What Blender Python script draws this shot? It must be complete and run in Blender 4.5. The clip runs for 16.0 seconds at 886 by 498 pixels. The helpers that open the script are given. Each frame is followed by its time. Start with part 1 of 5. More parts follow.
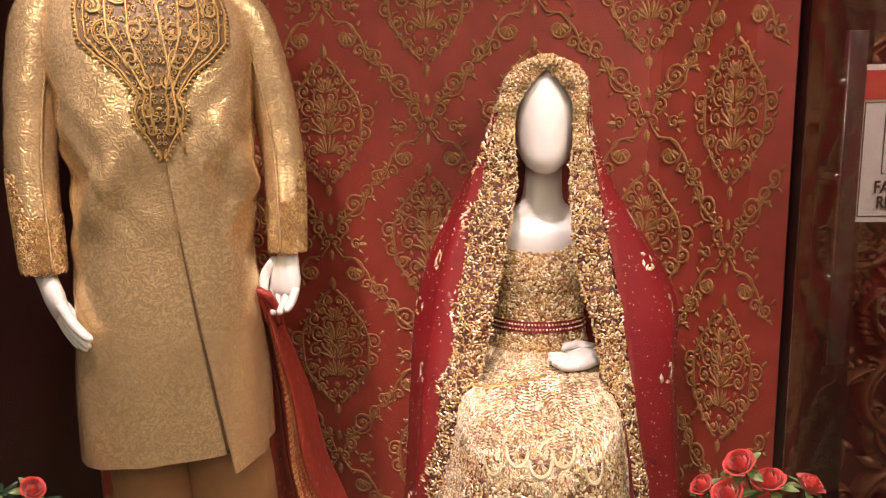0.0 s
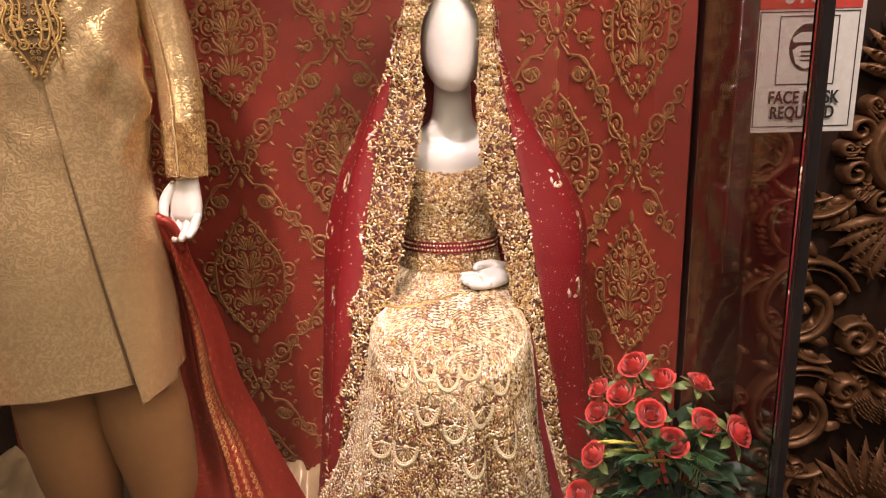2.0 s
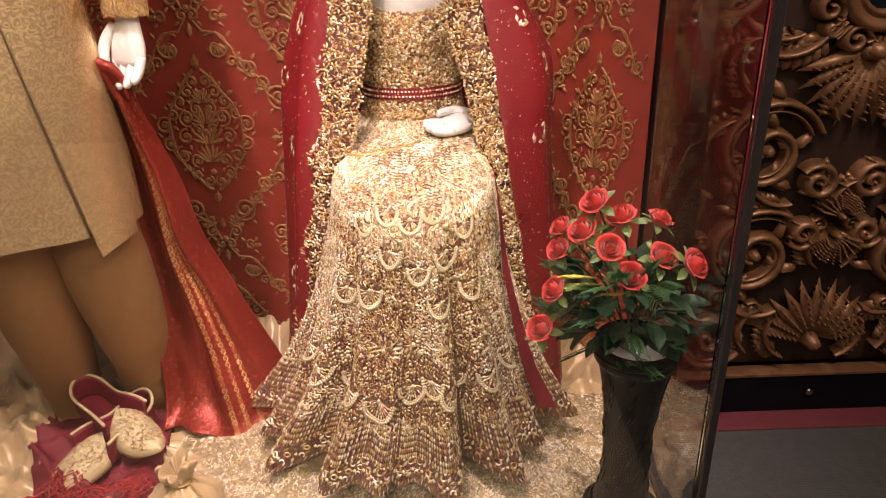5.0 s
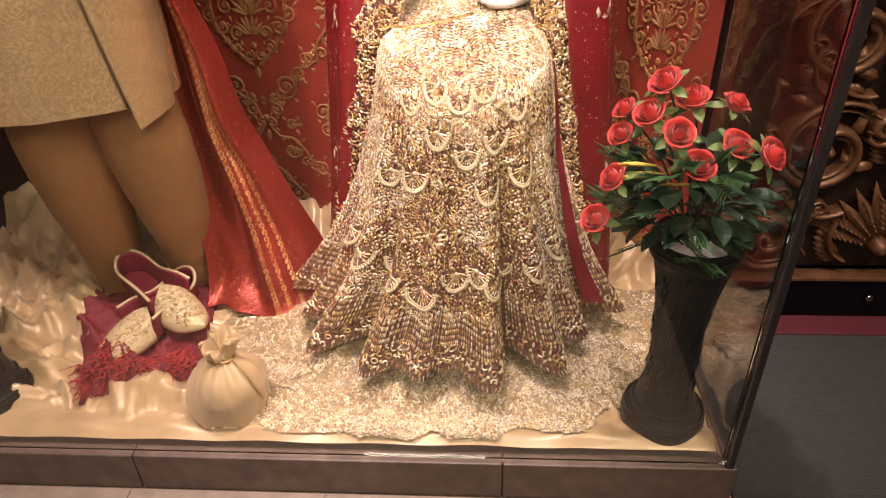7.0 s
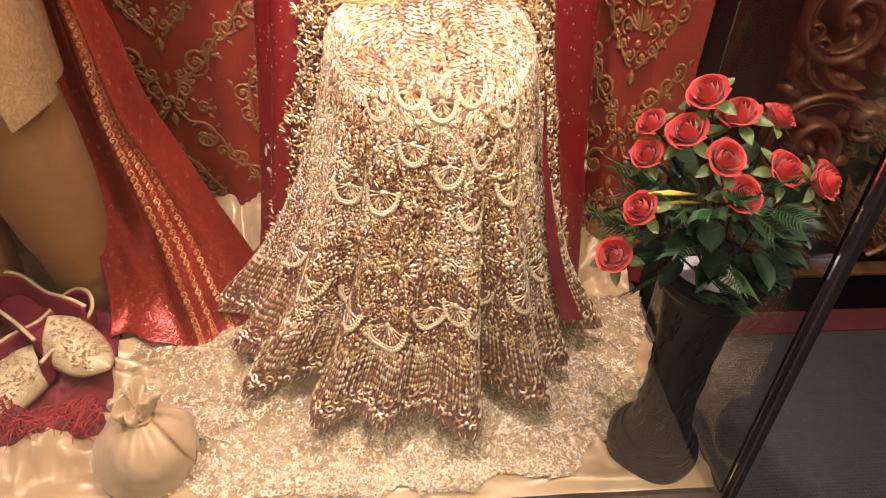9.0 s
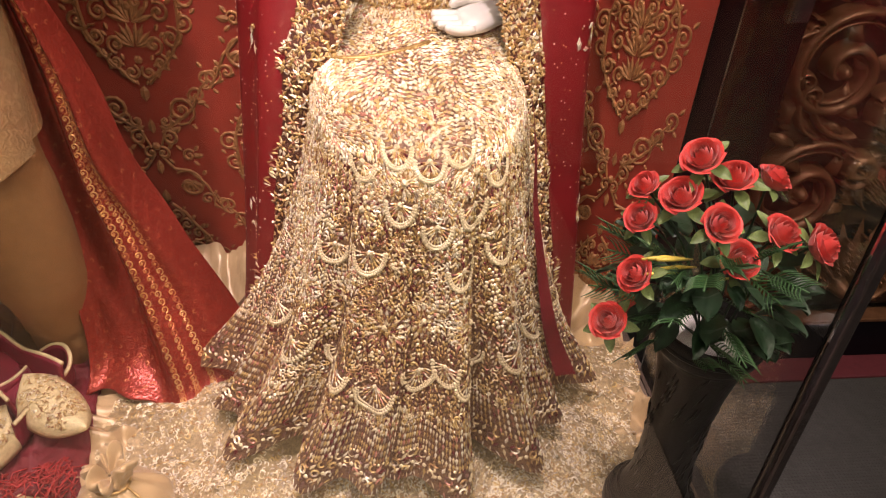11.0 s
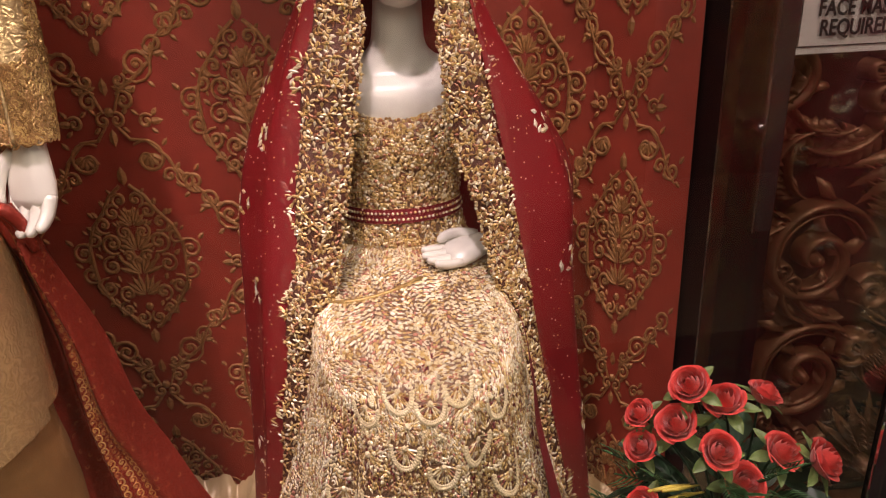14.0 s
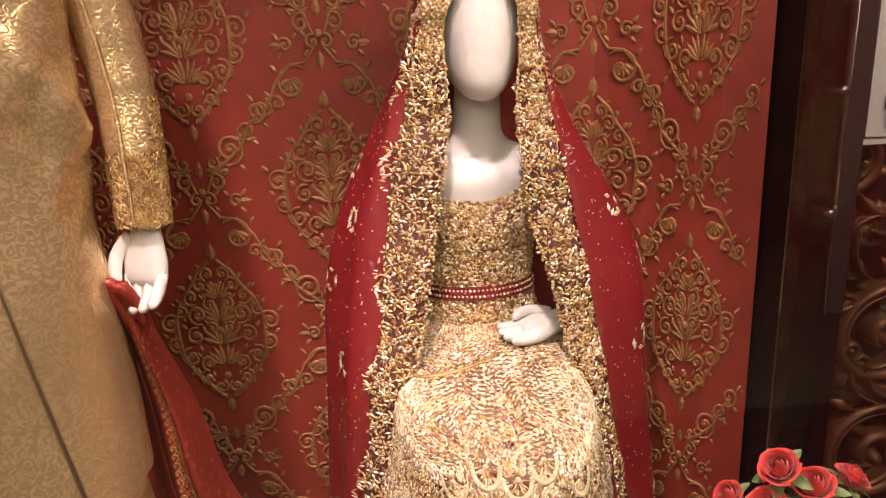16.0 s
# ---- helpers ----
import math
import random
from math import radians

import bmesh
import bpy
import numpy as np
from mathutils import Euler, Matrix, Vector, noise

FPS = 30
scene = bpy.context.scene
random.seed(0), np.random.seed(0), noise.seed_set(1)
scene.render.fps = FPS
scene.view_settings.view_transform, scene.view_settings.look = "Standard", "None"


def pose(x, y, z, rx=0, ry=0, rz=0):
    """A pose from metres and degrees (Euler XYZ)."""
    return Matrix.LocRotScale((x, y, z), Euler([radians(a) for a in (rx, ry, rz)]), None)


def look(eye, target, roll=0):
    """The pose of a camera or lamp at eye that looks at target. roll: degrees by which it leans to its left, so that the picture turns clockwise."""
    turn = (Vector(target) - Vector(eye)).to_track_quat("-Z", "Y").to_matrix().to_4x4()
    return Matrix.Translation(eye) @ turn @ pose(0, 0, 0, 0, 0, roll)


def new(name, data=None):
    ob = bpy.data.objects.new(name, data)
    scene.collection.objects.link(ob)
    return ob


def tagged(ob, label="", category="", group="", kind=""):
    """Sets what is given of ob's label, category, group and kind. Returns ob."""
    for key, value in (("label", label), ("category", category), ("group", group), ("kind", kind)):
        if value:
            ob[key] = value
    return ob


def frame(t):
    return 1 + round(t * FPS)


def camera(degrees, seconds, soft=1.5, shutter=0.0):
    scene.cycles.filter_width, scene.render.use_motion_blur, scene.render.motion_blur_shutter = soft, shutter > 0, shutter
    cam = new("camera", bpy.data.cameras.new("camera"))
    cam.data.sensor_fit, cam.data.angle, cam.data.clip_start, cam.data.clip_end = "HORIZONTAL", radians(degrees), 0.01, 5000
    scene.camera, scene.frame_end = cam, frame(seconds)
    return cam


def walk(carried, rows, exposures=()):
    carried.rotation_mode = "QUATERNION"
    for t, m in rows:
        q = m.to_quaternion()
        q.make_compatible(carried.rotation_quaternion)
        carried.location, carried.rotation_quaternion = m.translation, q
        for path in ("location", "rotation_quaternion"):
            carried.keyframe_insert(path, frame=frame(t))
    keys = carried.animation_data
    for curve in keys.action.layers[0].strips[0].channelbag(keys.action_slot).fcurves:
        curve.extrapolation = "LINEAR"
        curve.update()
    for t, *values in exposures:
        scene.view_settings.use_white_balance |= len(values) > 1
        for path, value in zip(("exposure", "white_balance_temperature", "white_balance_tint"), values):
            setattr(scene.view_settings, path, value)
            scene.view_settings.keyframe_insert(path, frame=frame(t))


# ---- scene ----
cam = camera(64.9, 16.0, 1.1)
METRES, EYE, TILT, LEAN, TURN = 0.85, 1.32, 0.0, 0.0, 6.7
ROWS = [
    (0.0, 0.0, 0.0, 0.0, -0.15, -9.18, 0.95),
    (0.5, 0.0401, -0.0085, -0.0145, -1.03, -10.59, 1.51),
    (1.0, 0.0502, -0.0051, -0.0264, -2.41, -11.74, 0.98),
    (1.5, 0.0618, -0.0063, -0.0396, -4.2, -13.52, 1.82),
    (2.0, 0.0763, 0.0046, -0.0499, -5.25, -14.27, 1.42),
    (2.5, 0.09, 0.0043, -0.0483, -7.42, -13.69, 1.28),
    (3.0, 0.1056, -0.0026, -0.0487, -9.28, -13.52, 1.65),
    (3.5, 0.1163, -0.0014, -0.059, -9.82, -14.94, 2.14),
    (4.0, 0.1098, 0.0097, -0.0866, -8.62, -18.66, 2.0),
    (4.5, 0.1044, 0.0083, -0.1056, -8.21, -21.75, 1.88),
    (7.0, 0.0919, 0.0678, -0.1727, -3.72, -33.28, 1.57),
    (7.5, 0.0451, 0.1303, -0.185, -5.6, -34.56, -0.95),
    (8.0, -0.0345, 0.2447, -0.2009, -10.74, -37.54, -1.31),
    (10.5, -0.0072, 0.4281, -0.1772, -11.59, -36.53, -2.64),
    (11.0, -0.0014, 0.4355, -0.1713, -11.91, -35.1, -2.58),
    (11.5, -0.0018, 0.4372, -0.1541, -11.88, -32.88, -2.3),
    (12.0, 0.0094, 0.4417, -0.1284, -12.69, -30.23, -0.76),
    (12.5, 0.0139, 0.4416, -0.11, -13.38, -28.19, -0.04),
    (13.0, 0.0134, 0.4427, -0.0969, -13.09, -26.53, 0.58),
    (13.5, 0.0187, 0.4451, -0.0765, -13.03, -24.38, 2.14),
    (14.0, 0.0167, 0.4417, -0.0499, -13.79, -21.31, 2.25),
    (14.5, 0.0089, 0.4307, -0.0222, -15.55, -18.62, 2.43),
    (15.0, -0.0068, 0.4127, -0.0105, -14.95, -16.91, 2.66),
    (15.5, -0.0513, 0.4115, -0.0002, -12.49, -15.96, 2.23),
    (16.0, -0.0828, 0.4105, 0.0033, -11.15, -16.01, 2.62),
]
walk(cam, [(t, pose(0, 0, EYE, TILT, LEAN, TURN) @ pose(METRES * x, METRES * y, METRES * z, 90 + pitch, roll, yaw)) for t, x, y, z, yaw, pitch, roll in ROWS],
     [(0.0, -0.25), (3.0, -0.25), (4.5, -0.16), (7.0, -0.02), (8.2, 0.0), (10.5, -0.25), (11.5, -0.25), (12.5, -0.62), (13.5, -0.82), (14.0, -0.78), (14.5, -0.52), (16.0, -0.35)])

# ---- world and light ----
world = bpy.data.worlds.new("world")
scene.world = world
world.use_nodes = True
world.node_tree.nodes["Background"].inputs[0].default_value = (1.0, 0.80, 0.62, 1)
world.node_tree.nodes["Background"].inputs[1].default_value = 0.05


def lamp(name, kind, where, target, power, color, size, angle=60, blend=0.5):
    data = bpy.data.lights.new(name, kind)
    data.energy, data.color = power, color
    if kind == "SPOT":
        data.shadow_soft_size, data.spot_size, data.spot_blend = size, radians(angle), blend
    else:
        data.shape, data.size = "DISK", size
    ob = new(name, data)
    ob.matrix_world = look(where, target)
    return ob


WARM = (1.0, 0.765, 0.79)
lamp("spot_lamp", "SPOT", (-0.60, 0.74, 2.40), (-0.70, 1.32, 0.62), 128, WARM, 0.04, 60, 0.8)
lamp("spot_lamp", "SPOT", (-0.06, 0.995, 2.30), (0.03, 1.27, 0.76), 124, WARM, 0.03, 52, 0.85)
# third spot is an unseen addition that lifts the wall's bent end
lamp("spot_lamp", "SPOT", (0.36, 1.00, 2.30), (0.36, 1.30, 0.7), 27, WARM, 0.03, 70, 0.6)
# unseen fill behind the camera, in place of the passage's general light
lamp("fill_lamp", "AREA", (-0.3, -1.2, 2.52), (-0.2, 0.0, 0.0), 22, (1.0, 0.84, 0.66), 0.8)
# unseen fill added to brighten the carved door from above
lamp("fill_lamp", "AREA", (1.15, 0.35, 2.52), (1.1, 1.0, 0.0), 27, (1.0, 0.80, 0.66), 0.5)


# ---- materials ----
def mat(name, color, rough=0.5, metal=0.0, spread=0.25, scale=30.0, bump=0.2, bump_scale=None, second=None, mix_scale=6.0, **extra):
    """A surface with grain and stains at two scales, and fine relief."""
    m = bpy.data.materials.new(name)
    m.use_nodes = True
    t = m.node_tree
    b = t.nodes["Principled BSDF"]
    co = t.nodes.new("ShaderNodeTexCoord")

    def nz(s, detail=4.0):
        n = t.nodes.new("ShaderNodeTexNoise")
        n.inputs["Scale"].default_value, n.inputs["Detail"].default_value = s, detail
        t.links.new(co.outputs["Object"], n.inputs["Vector"])
        return n.outputs["Fac"]

    def ramp(fac, lo, hi, a=0.35, z=0.65):
        r = t.nodes.new("ShaderNodeValToRGB")
        r.color_ramp.elements[0].position, r.color_ramp.elements[1].position = a, z
        r.color_ramp.elements[0].color, r.color_ramp.elements[1].color = (*lo, 1), (*hi, 1)
        t.links.new(fac, r.inputs["Fac"])
        return r.outputs["Color"]

    lo = tuple(c * (1 - spread) for c in color)
    hi = tuple(min(1, c * (1 + spread)) for c in color)
    col = ramp(nz(scale), lo, hi)
    mx = t.nodes.new("ShaderNodeMix")
    mx.data_type = "RGBA"
    t.links.new(nz(mix_scale, 3.0), mx.inputs["Factor"])
    t.links.new(col, mx.inputs["A"])
    if second:
        t.links.new(ramp(nz(scale * 1.7), tuple(c * 0.8 for c in second), second), mx.inputs["B"])
    else:
        t.links.new(ramp(nz(scale * 2.3), tuple(c * 0.85 for c in color), color), mx.inputs["B"])
    t.links.new(mx.outputs["Result"], b.inputs["Base Color"])
    b.inputs["Roughness"].default_value, b.inputs["Metallic"].default_value = rough, metal
    for k, v in extra.items():
        b.inputs[k.replace("_", " ")].default_value = v
    if bump:
        bp = t.nodes.new("ShaderNodeBump")
        bp.inputs["Strength"].default_value, bp.inputs["Distance"].default_value = bump, 0.002
        t.links.new(nz(bump_scale or scale * 4), bp.inputs["Height"])
        t.links.new(bp.outputs["Normal"], b.inputs["Normal"])
    return m


M_RED = mat("red_wall_fabric", (0.37, 0.046, 0.025), 0.55, 0, 0.15, 18, 0.25, 900, second=(0.31, 0.034, 0.019), mix_scale=3)
M_MOTIF = mat("antique_gold_print", (0.51, 0.25, 0.10), 0.45, 0.2, 0.3, 120, 0.4, 500, second=(0.30, 0.12, 0.035), mix_scale=8)
M_GOLD = mat("gold_thread", (0.62, 0.43, 0.17), 0.38, 0.6, 0.35, 160, 0.3, 900, second=(0.42, 0.24, 0.08), mix_scale=25)
M_PEARL = mat("cream_bead", (0.84, 0.73, 0.53), 0.3, 0.05, 0.2, 200, 0, second=(0.62, 0.47, 0.22), mix_scale=30)
M_DRESS = mat("embroidered_net", (0.26, 0.16, 0.08), 0.55, 0.1, 0.5, 150, 0.9, 300, second=(0.15, 0.05, 0.04), mix_scale=16)
M_TRAIN = mat("gold_embroidered_net", (0.46, 0.34, 0.18), 0.5, 0.2, 0.4, 140, 0.8, 300, second=(0.32, 0.23, 0.12), mix_scale=14)
M_TROUSER = mat("brown_gold_cotton", (0.33, 0.165, 0.06), 0.75, 0, 0.12, 60, 0.3, 500)
M_SKIN = mat("white_gloss_paint", (0.80, 0.76, 0.70), 0.28, 0, 0.03, 20, 0.04, 60)
M_SATIN = mat("champagne_satin", (0.60, 0.43, 0.23), 0.33, 0.10, 0.14, 14, 0.15, 90, Sheen_Weight=0.2, second=(0.48, 0.32, 0.16))
M_STONE = mat("grey_brown_stone", (0.20, 0.145, 0.11), 0.45, 0, 0.3, 24, 0.15, 200, second=(0.13, 0.09, 0.07), mix_scale=5)
M_TILE = mat("pale_floor_tile", (0.36, 0.29, 0.22), 0.4, 0, 0.2, 22, 0.1, 120)
M_MAT = mat("ribbed_grey_mat", (0.05, 0.05, 0.046), 0.75, 0, 0.2, 60, 0.0)
_t = M_MAT.node_tree
_v, _b, _c = _t.nodes.new("ShaderNodeTexVoronoi"), _t.nodes.new("ShaderNodeBump"), _t.nodes.new("ShaderNodeTexCoord")
_v.inputs["Scale"].default_value, _v.inputs["Randomness"].default_value = 130.0, 0.15
_b.inputs["Strength"].default_value, _b.inputs["Distance"].default_value = 0.9, 0.003
_t.links.new(_c.outputs["Object"], _v.inputs["Vector"])
_t.links.new(_v.outputs["Distance"], _b.inputs["Height"])
_t.links.new(_b.outputs["Normal"], _t.nodes["Principled BSDF"].inputs["Normal"])
M_BLACK = mat("black_gloss_paint", (0.006, 0.005, 0.008), 0.30, 0, 0.3, 20, 0.05, 90, Specular_IOR_Level=0.12)
M_DARKWALL = mat("dark_maroon_wall", (0.035, 0.010, 0.010), 0.4, 0, 0.3, 12, 0.1, 200)
M_MAROON = mat("maroon_carpet_strip", (0.12, 0.018, 0.025), 0.7, 0, 0.2, 60, 0.4, 500)
M_CARVED = mat("bronzed_carved_wood", (0.25, 0.125, 0.065), 0.38, 0.35, 0.35, 35, 0.3, 220, second=(0.22, 0.10, 0.04), mix_scale=10)
M_ROSE = mat("red_silk_petal", (0.74, 0.060, 0.045), 0.55, 0, 0.18, 70, 0.2, 400, Sheen_Weight=0.3, second=(0.62, 0.035, 0.035))
M_LEAF = mat("dark_green_leaf", (0.016, 0.042, 0.017), 0.45, 0, 0.3, 60, 0.2, 200)
M_VASE = mat("black_lacquer", (0.010, 0.0075, 0.0065), 0.34, 0, 0.4, 40, 0.35, 150, Specular_IOR_Level=0.22)
M_CREAM = mat("plaster_brown", (0.24, 0.19, 0.16), 0.8, 0, 0.08, 8, 0.1, 80)
M_WHITE = mat("white_card", (0.78, 0.76, 0.73), 0.5, 0, 0.03, 30, 0.03, 200)
M_BELT = mat("dark_red_velvet", (0.22, 0.012, 0.02), 0.6, 0, 0.2, 60, 0.3, 500)
# dark brown for the painted shade line in the coat's slit
M_SHADOWCLOTH = mat("slit_shade_brown", (0.10, 0.055, 0.02), 0.8, 0, 0.1, 60, 0.2, 400)
M_OLIVE = mat("olive_embroidery_ground", (0.15, 0.085, 0.028), 0.5, 0.2, 0.3, 160, 0.4, 700, second=(0.09, 0.05, 0.018), mix_scale=40)
M_DOORBACK = mat("dark_stained_wood", (0.034, 0.016, 0.011), 0.5, 0, 0.3, 20, 0.2, 120)
# the blue reflection in the mirror is painted into its base colour
M_MIRROR = mat("mirror_blue_reflection", (0.16, 0.30, 0.50), 0.08, 1.0, 0.05, 10, 0)
M_SMOKED = mat("smoked_metal", (0.10, 0.085, 0.09), 0.2, 0.6, 0.15, 30, 0.05, 300)
M_SIGNRED = mat("red_print", (0.55, 0.06, 0.045), 0.5, 0, 0.05, 40, 0)
M_INK = mat("black_print", (0.03, 0.03, 0.03), 0.5, 0, 0.1, 40, 0)
M_SEPAL = mat("pale_green_sepal", (0.16, 0.22, 0.07), 0.5, 0, 0.25, 80, 0.1, 200)
M_LEAF2 = mat("bright_fern_green", (0.05, 0.13, 0.04), 0.45, 0, 0.3, 60, 0.1, 200)
M_YELLOW = mat("yellow_flower", (0.62, 0.48, 0.08), 0.5, 0, 0.2, 90, 0.1, 300)
M_SHAWL = mat("dark_red_crepe", (0.17, 0.012, 0.020), 0.7, 0, 0.25, 90, 0.5, 260)
M_FRINGE = mat("red_wool", (0.42, 0.03, 0.03), 0.7, 0, 0.3, 120, 0.2, 400)
M_INSOLE = mat("wine_velvet", (0.20, 0.012, 0.030), 0.6, 0, 0.3, 60, 0.3, 300)
M_VAMP = mat("cream_embroidered_cloth", (0.62, 0.50, 0.27), 0.5, 0.1, 0.2, 120, 0.4, 500)
M_BACKCLOTH = mat("pale_backcloth", (0.50, 0.42, 0.30), 0.6, 0, 0.08, 20, 0.1, 150)
M_STEEL = mat("brushed_steel", (0.42, 0.40, 0.42), 0.25, 1.0, 0.1, 80, 0.05, 300)


def glass(name, tint=(1, 1, 1), rough=0.0):
    m = bpy.data.materials.new(name)
    m.use_nodes = True
    t = m.node_tree
    t.nodes.clear()
    out, g = t.nodes.new("ShaderNodeOutputMaterial"), t.nodes.new("ShaderNodeBsdfGlass")
    g.inputs["Color"].default_value, g.inputs["Roughness"].default_value, g.inputs["IOR"].default_value = (*tint, 1), rough, 1.5
    t.links.new(g.outputs[0], out.inputs[0])
    return m


def brocade(name, light, dark, rough, metal, scale):
    """Woven cloth with a meandering raised pattern."""
    m = bpy.data.materials.new(name)
    m.use_nodes = True
    t = m.node_tree
    b = t.nodes["Principled BSDF"]
    co = t.nodes.new("ShaderNodeTexCoord")
    n1, n2, n3 = (t.nodes.new("ShaderNodeTexNoise") for _ in range(3))
    for n, sc, de in ((n1, scale, 1.0), (n2, 5.0, 3.0), (n3, 700.0, 2.0)):
        n.inputs["Scale"].default_value, n.inputs["Detail"].default_value = sc, de
        t.links.new(co.outputs["Object"], n.inputs["Vector"])
    mul = t.nodes.new("ShaderNodeMath")
    mul.operation, mul.inputs[1].default_value = "MULTIPLY", 34.0
    t.links.new(n1.outputs["Fac"], mul.inputs[0])
    sn = t.nodes.new("ShaderNodeMath")
    sn.operation = "SINE"
    t.links.new(mul.outputs[0], sn.inputs[0])
    r = t.nodes.new("ShaderNodeValToRGB")
    r.color_ramp.elements[0].position, r.color_ramp.elements[1].position = 0.0, 0.55
    r.color_ramp.elements[0].color, r.color_ramp.elements[1].color = (*[0.35 * a + 0.65 * c for a, c in zip(dark, light)], 1), (*light, 1)
    t.links.new(sn.outputs[0], r.inputs["Fac"])
    mx = t.nodes.new("ShaderNodeMix")
    mx.data_type = "RGBA"
    mr = t.nodes.new("ShaderNodeMapRange")
    mr.inputs["From Min"].default_value, mr.inputs["From Max"].default_value, mr.inputs["To Max"].default_value = 0.4, 0.75, 0.55
    t.links.new(n2.outputs["Fac"], mr.inputs["Value"])
    t.links.new(mr.outputs[0], mx.inputs["Factor"])
    t.links.new(r.outputs["Color"], mx.inputs["A"])
    mx.inputs["B"].default_value = (*[0.5 * (a + c) for a, c in zip(dark, light)], 1)
    t.links.new(mx.outputs["Result"], b.inputs["Base Color"])
    add = t.nodes.new("ShaderNodeMath")
    add.operation, add.inputs[2].default_value = "MULTIPLY_ADD", 0.0
    add.inputs[1].default_value = 0.5
    t.links.new(n3.outputs["Fac"], add.inputs[0])
    t.links.new(sn.outputs[0], add.inputs[2])
    bp = t.nodes.new("ShaderNodeBump")
    bp.inputs["Strength"].default_value, bp.inputs["Distance"].default_value = 0.22, 0.0010
    t.links.new(add.outputs[0], bp.inputs["Height"])
    t.links.new(bp.outputs["Normal"], b.inputs["Normal"])
    b.inputs["Roughness"].default_value, b.inputs["Metallic"].default_value = rough, metal
    return m


M_COAT = brocade("gold_brocade_satin", (0.84, 0.60, 0.31), (0.20, 0.11, 0.04), 0.27, 0.64, 62.0)
M_BROCADE = brocade("red_gold_brocade", (0.36, 0.045, 0.028), (0.12, 0.008, 0.008), 0.28, 0.45, 60.0)
M_GLASS = glass("clear_glass", (0.97, 0.98, 0.97))
M_DIM_GLASS = bpy.data.materials.new("dimming_glass")
M_DIM_GLASS.use_nodes = True
_b = M_DIM_GLASS.node_tree.nodes["Principled BSDF"]
# grey tint added to darken the door seen through the side pane
_b.inputs["Base Color"].default_value = (0.74, 0.70, 0.70, 1)
_b.inputs["Roughness"].default_value, _b.inputs["IOR"].default_value, _b.inputs["Transmission Weight"].default_value = 0.0, 1.48, 1.0


def sheer(name, color, cover):
    m = bpy.data.materials.new(name)
    m.use_nodes = True
    t = m.node_tree
    b = t.nodes["Principled BSDF"]
    co, n = t.nodes.new("ShaderNodeTexCoord"), t.nodes.new("ShaderNodeTexNoise")
    n.inputs["Scale"].default_value = 7
    t.links.new(co.outputs["Object"], n.inputs["Vector"])
    r = t.nodes.new("ShaderNodeMapRange")
    r.inputs["To Min"].default_value, r.inputs["To Max"].default_value = cover - 0.15, cover + 0.15
    t.links.new(n.outputs["Fac"], r.inputs["Value"])
    t.links.new(r.outputs[0], b.inputs["Alpha"])
    b.inputs["Base Color"].default_value = (*color, 1)
    b.inputs["Roughness"].default_value = 0.5
    return m


def beads(name, colors, rough, metal):
    """Loose pieces of several colours, each piece its own."""
    m = bpy.data.materials.new(name)
    m.use_nodes = True
    t = m.node_tree
    b = t.nodes["Principled BSDF"]
    g, r = t.nodes.new("ShaderNodeNewGeometry"), t.nodes.new("ShaderNodeValToRGB")
    r.color_ramp.interpolation = "CONSTANT"
    while len(r.color_ramp.elements) < len(colors):
        r.color_ramp.elements.new(0.5)
    for k, c in enumerate(colors):
        r.color_ramp.elements[k].position = k / len(colors)
        r.color_ramp.elements[k].color = (*c, 1)
    t.links.new(g.outputs["Random Per Island"], r.inputs["Fac"])
    t.links.new(r.outputs["Color"], b.inputs["Base Color"])
    b.inputs["Roughness"].default_value, b.inputs["Metallic"].default_value = rough, metal
    return m


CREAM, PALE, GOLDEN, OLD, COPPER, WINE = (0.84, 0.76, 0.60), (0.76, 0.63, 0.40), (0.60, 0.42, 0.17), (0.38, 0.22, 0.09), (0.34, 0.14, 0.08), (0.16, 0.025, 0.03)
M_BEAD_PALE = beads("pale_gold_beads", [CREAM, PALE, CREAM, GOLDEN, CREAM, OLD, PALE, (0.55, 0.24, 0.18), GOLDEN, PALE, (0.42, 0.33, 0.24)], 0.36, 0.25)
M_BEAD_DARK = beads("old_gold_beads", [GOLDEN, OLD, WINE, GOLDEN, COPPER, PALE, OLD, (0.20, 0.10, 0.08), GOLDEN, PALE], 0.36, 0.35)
M_BEAD_GOLD = beads("gold_leaf_embroidery", [PALE, GOLDEN, OLD, GOLDEN, PALE, OLD, GOLDEN, CREAM, COPPER], 0.36, 0.35)
M_BEAD_CUFF = beads("antique_cuff_thread", [OLD, GOLDEN, OLD, (0.22, 0.12, 0.04), GOLDEN, OLD, (0.30, 0.17, 0.06)], 0.36, 0.5)
M_BEAD_COPPER = beads("copper_gold_weave", [(0.62, 0.30, 0.10), (0.5, 0.2, 0.07), (0.45, 0.13, 0.05), (0.6, 0.33, 0.13)], 0.35, 0.5)
M_BEAD_TRAIN = beads("pale_matte_thread", [CREAM, PALE, (0.50, 0.42, 0.32), PALE, GOLDEN, (0.42, 0.33, 0.23), CREAM, OLD], 0.45, 0.15)
M_BEAD_RED = beads("copper_red_weave", [(0.46, 0.10, 0.05), (0.38, 0.06, 0.035), (0.52, 0.17, 0.07), (0.40, 0.08, 0.04)], 0.32, 0.45)
M_SHEER = sheer("sheer_red_net", (0.23, 0.005, 0.010), 0.80)
M_BORDER = mat("wine_gold_net", (0.10, 0.04, 0.02), 0.6, 0.1, 0.4, 160, 0.5, 400, second=(0.12, 0.03, 0.02), mix_scale=20)


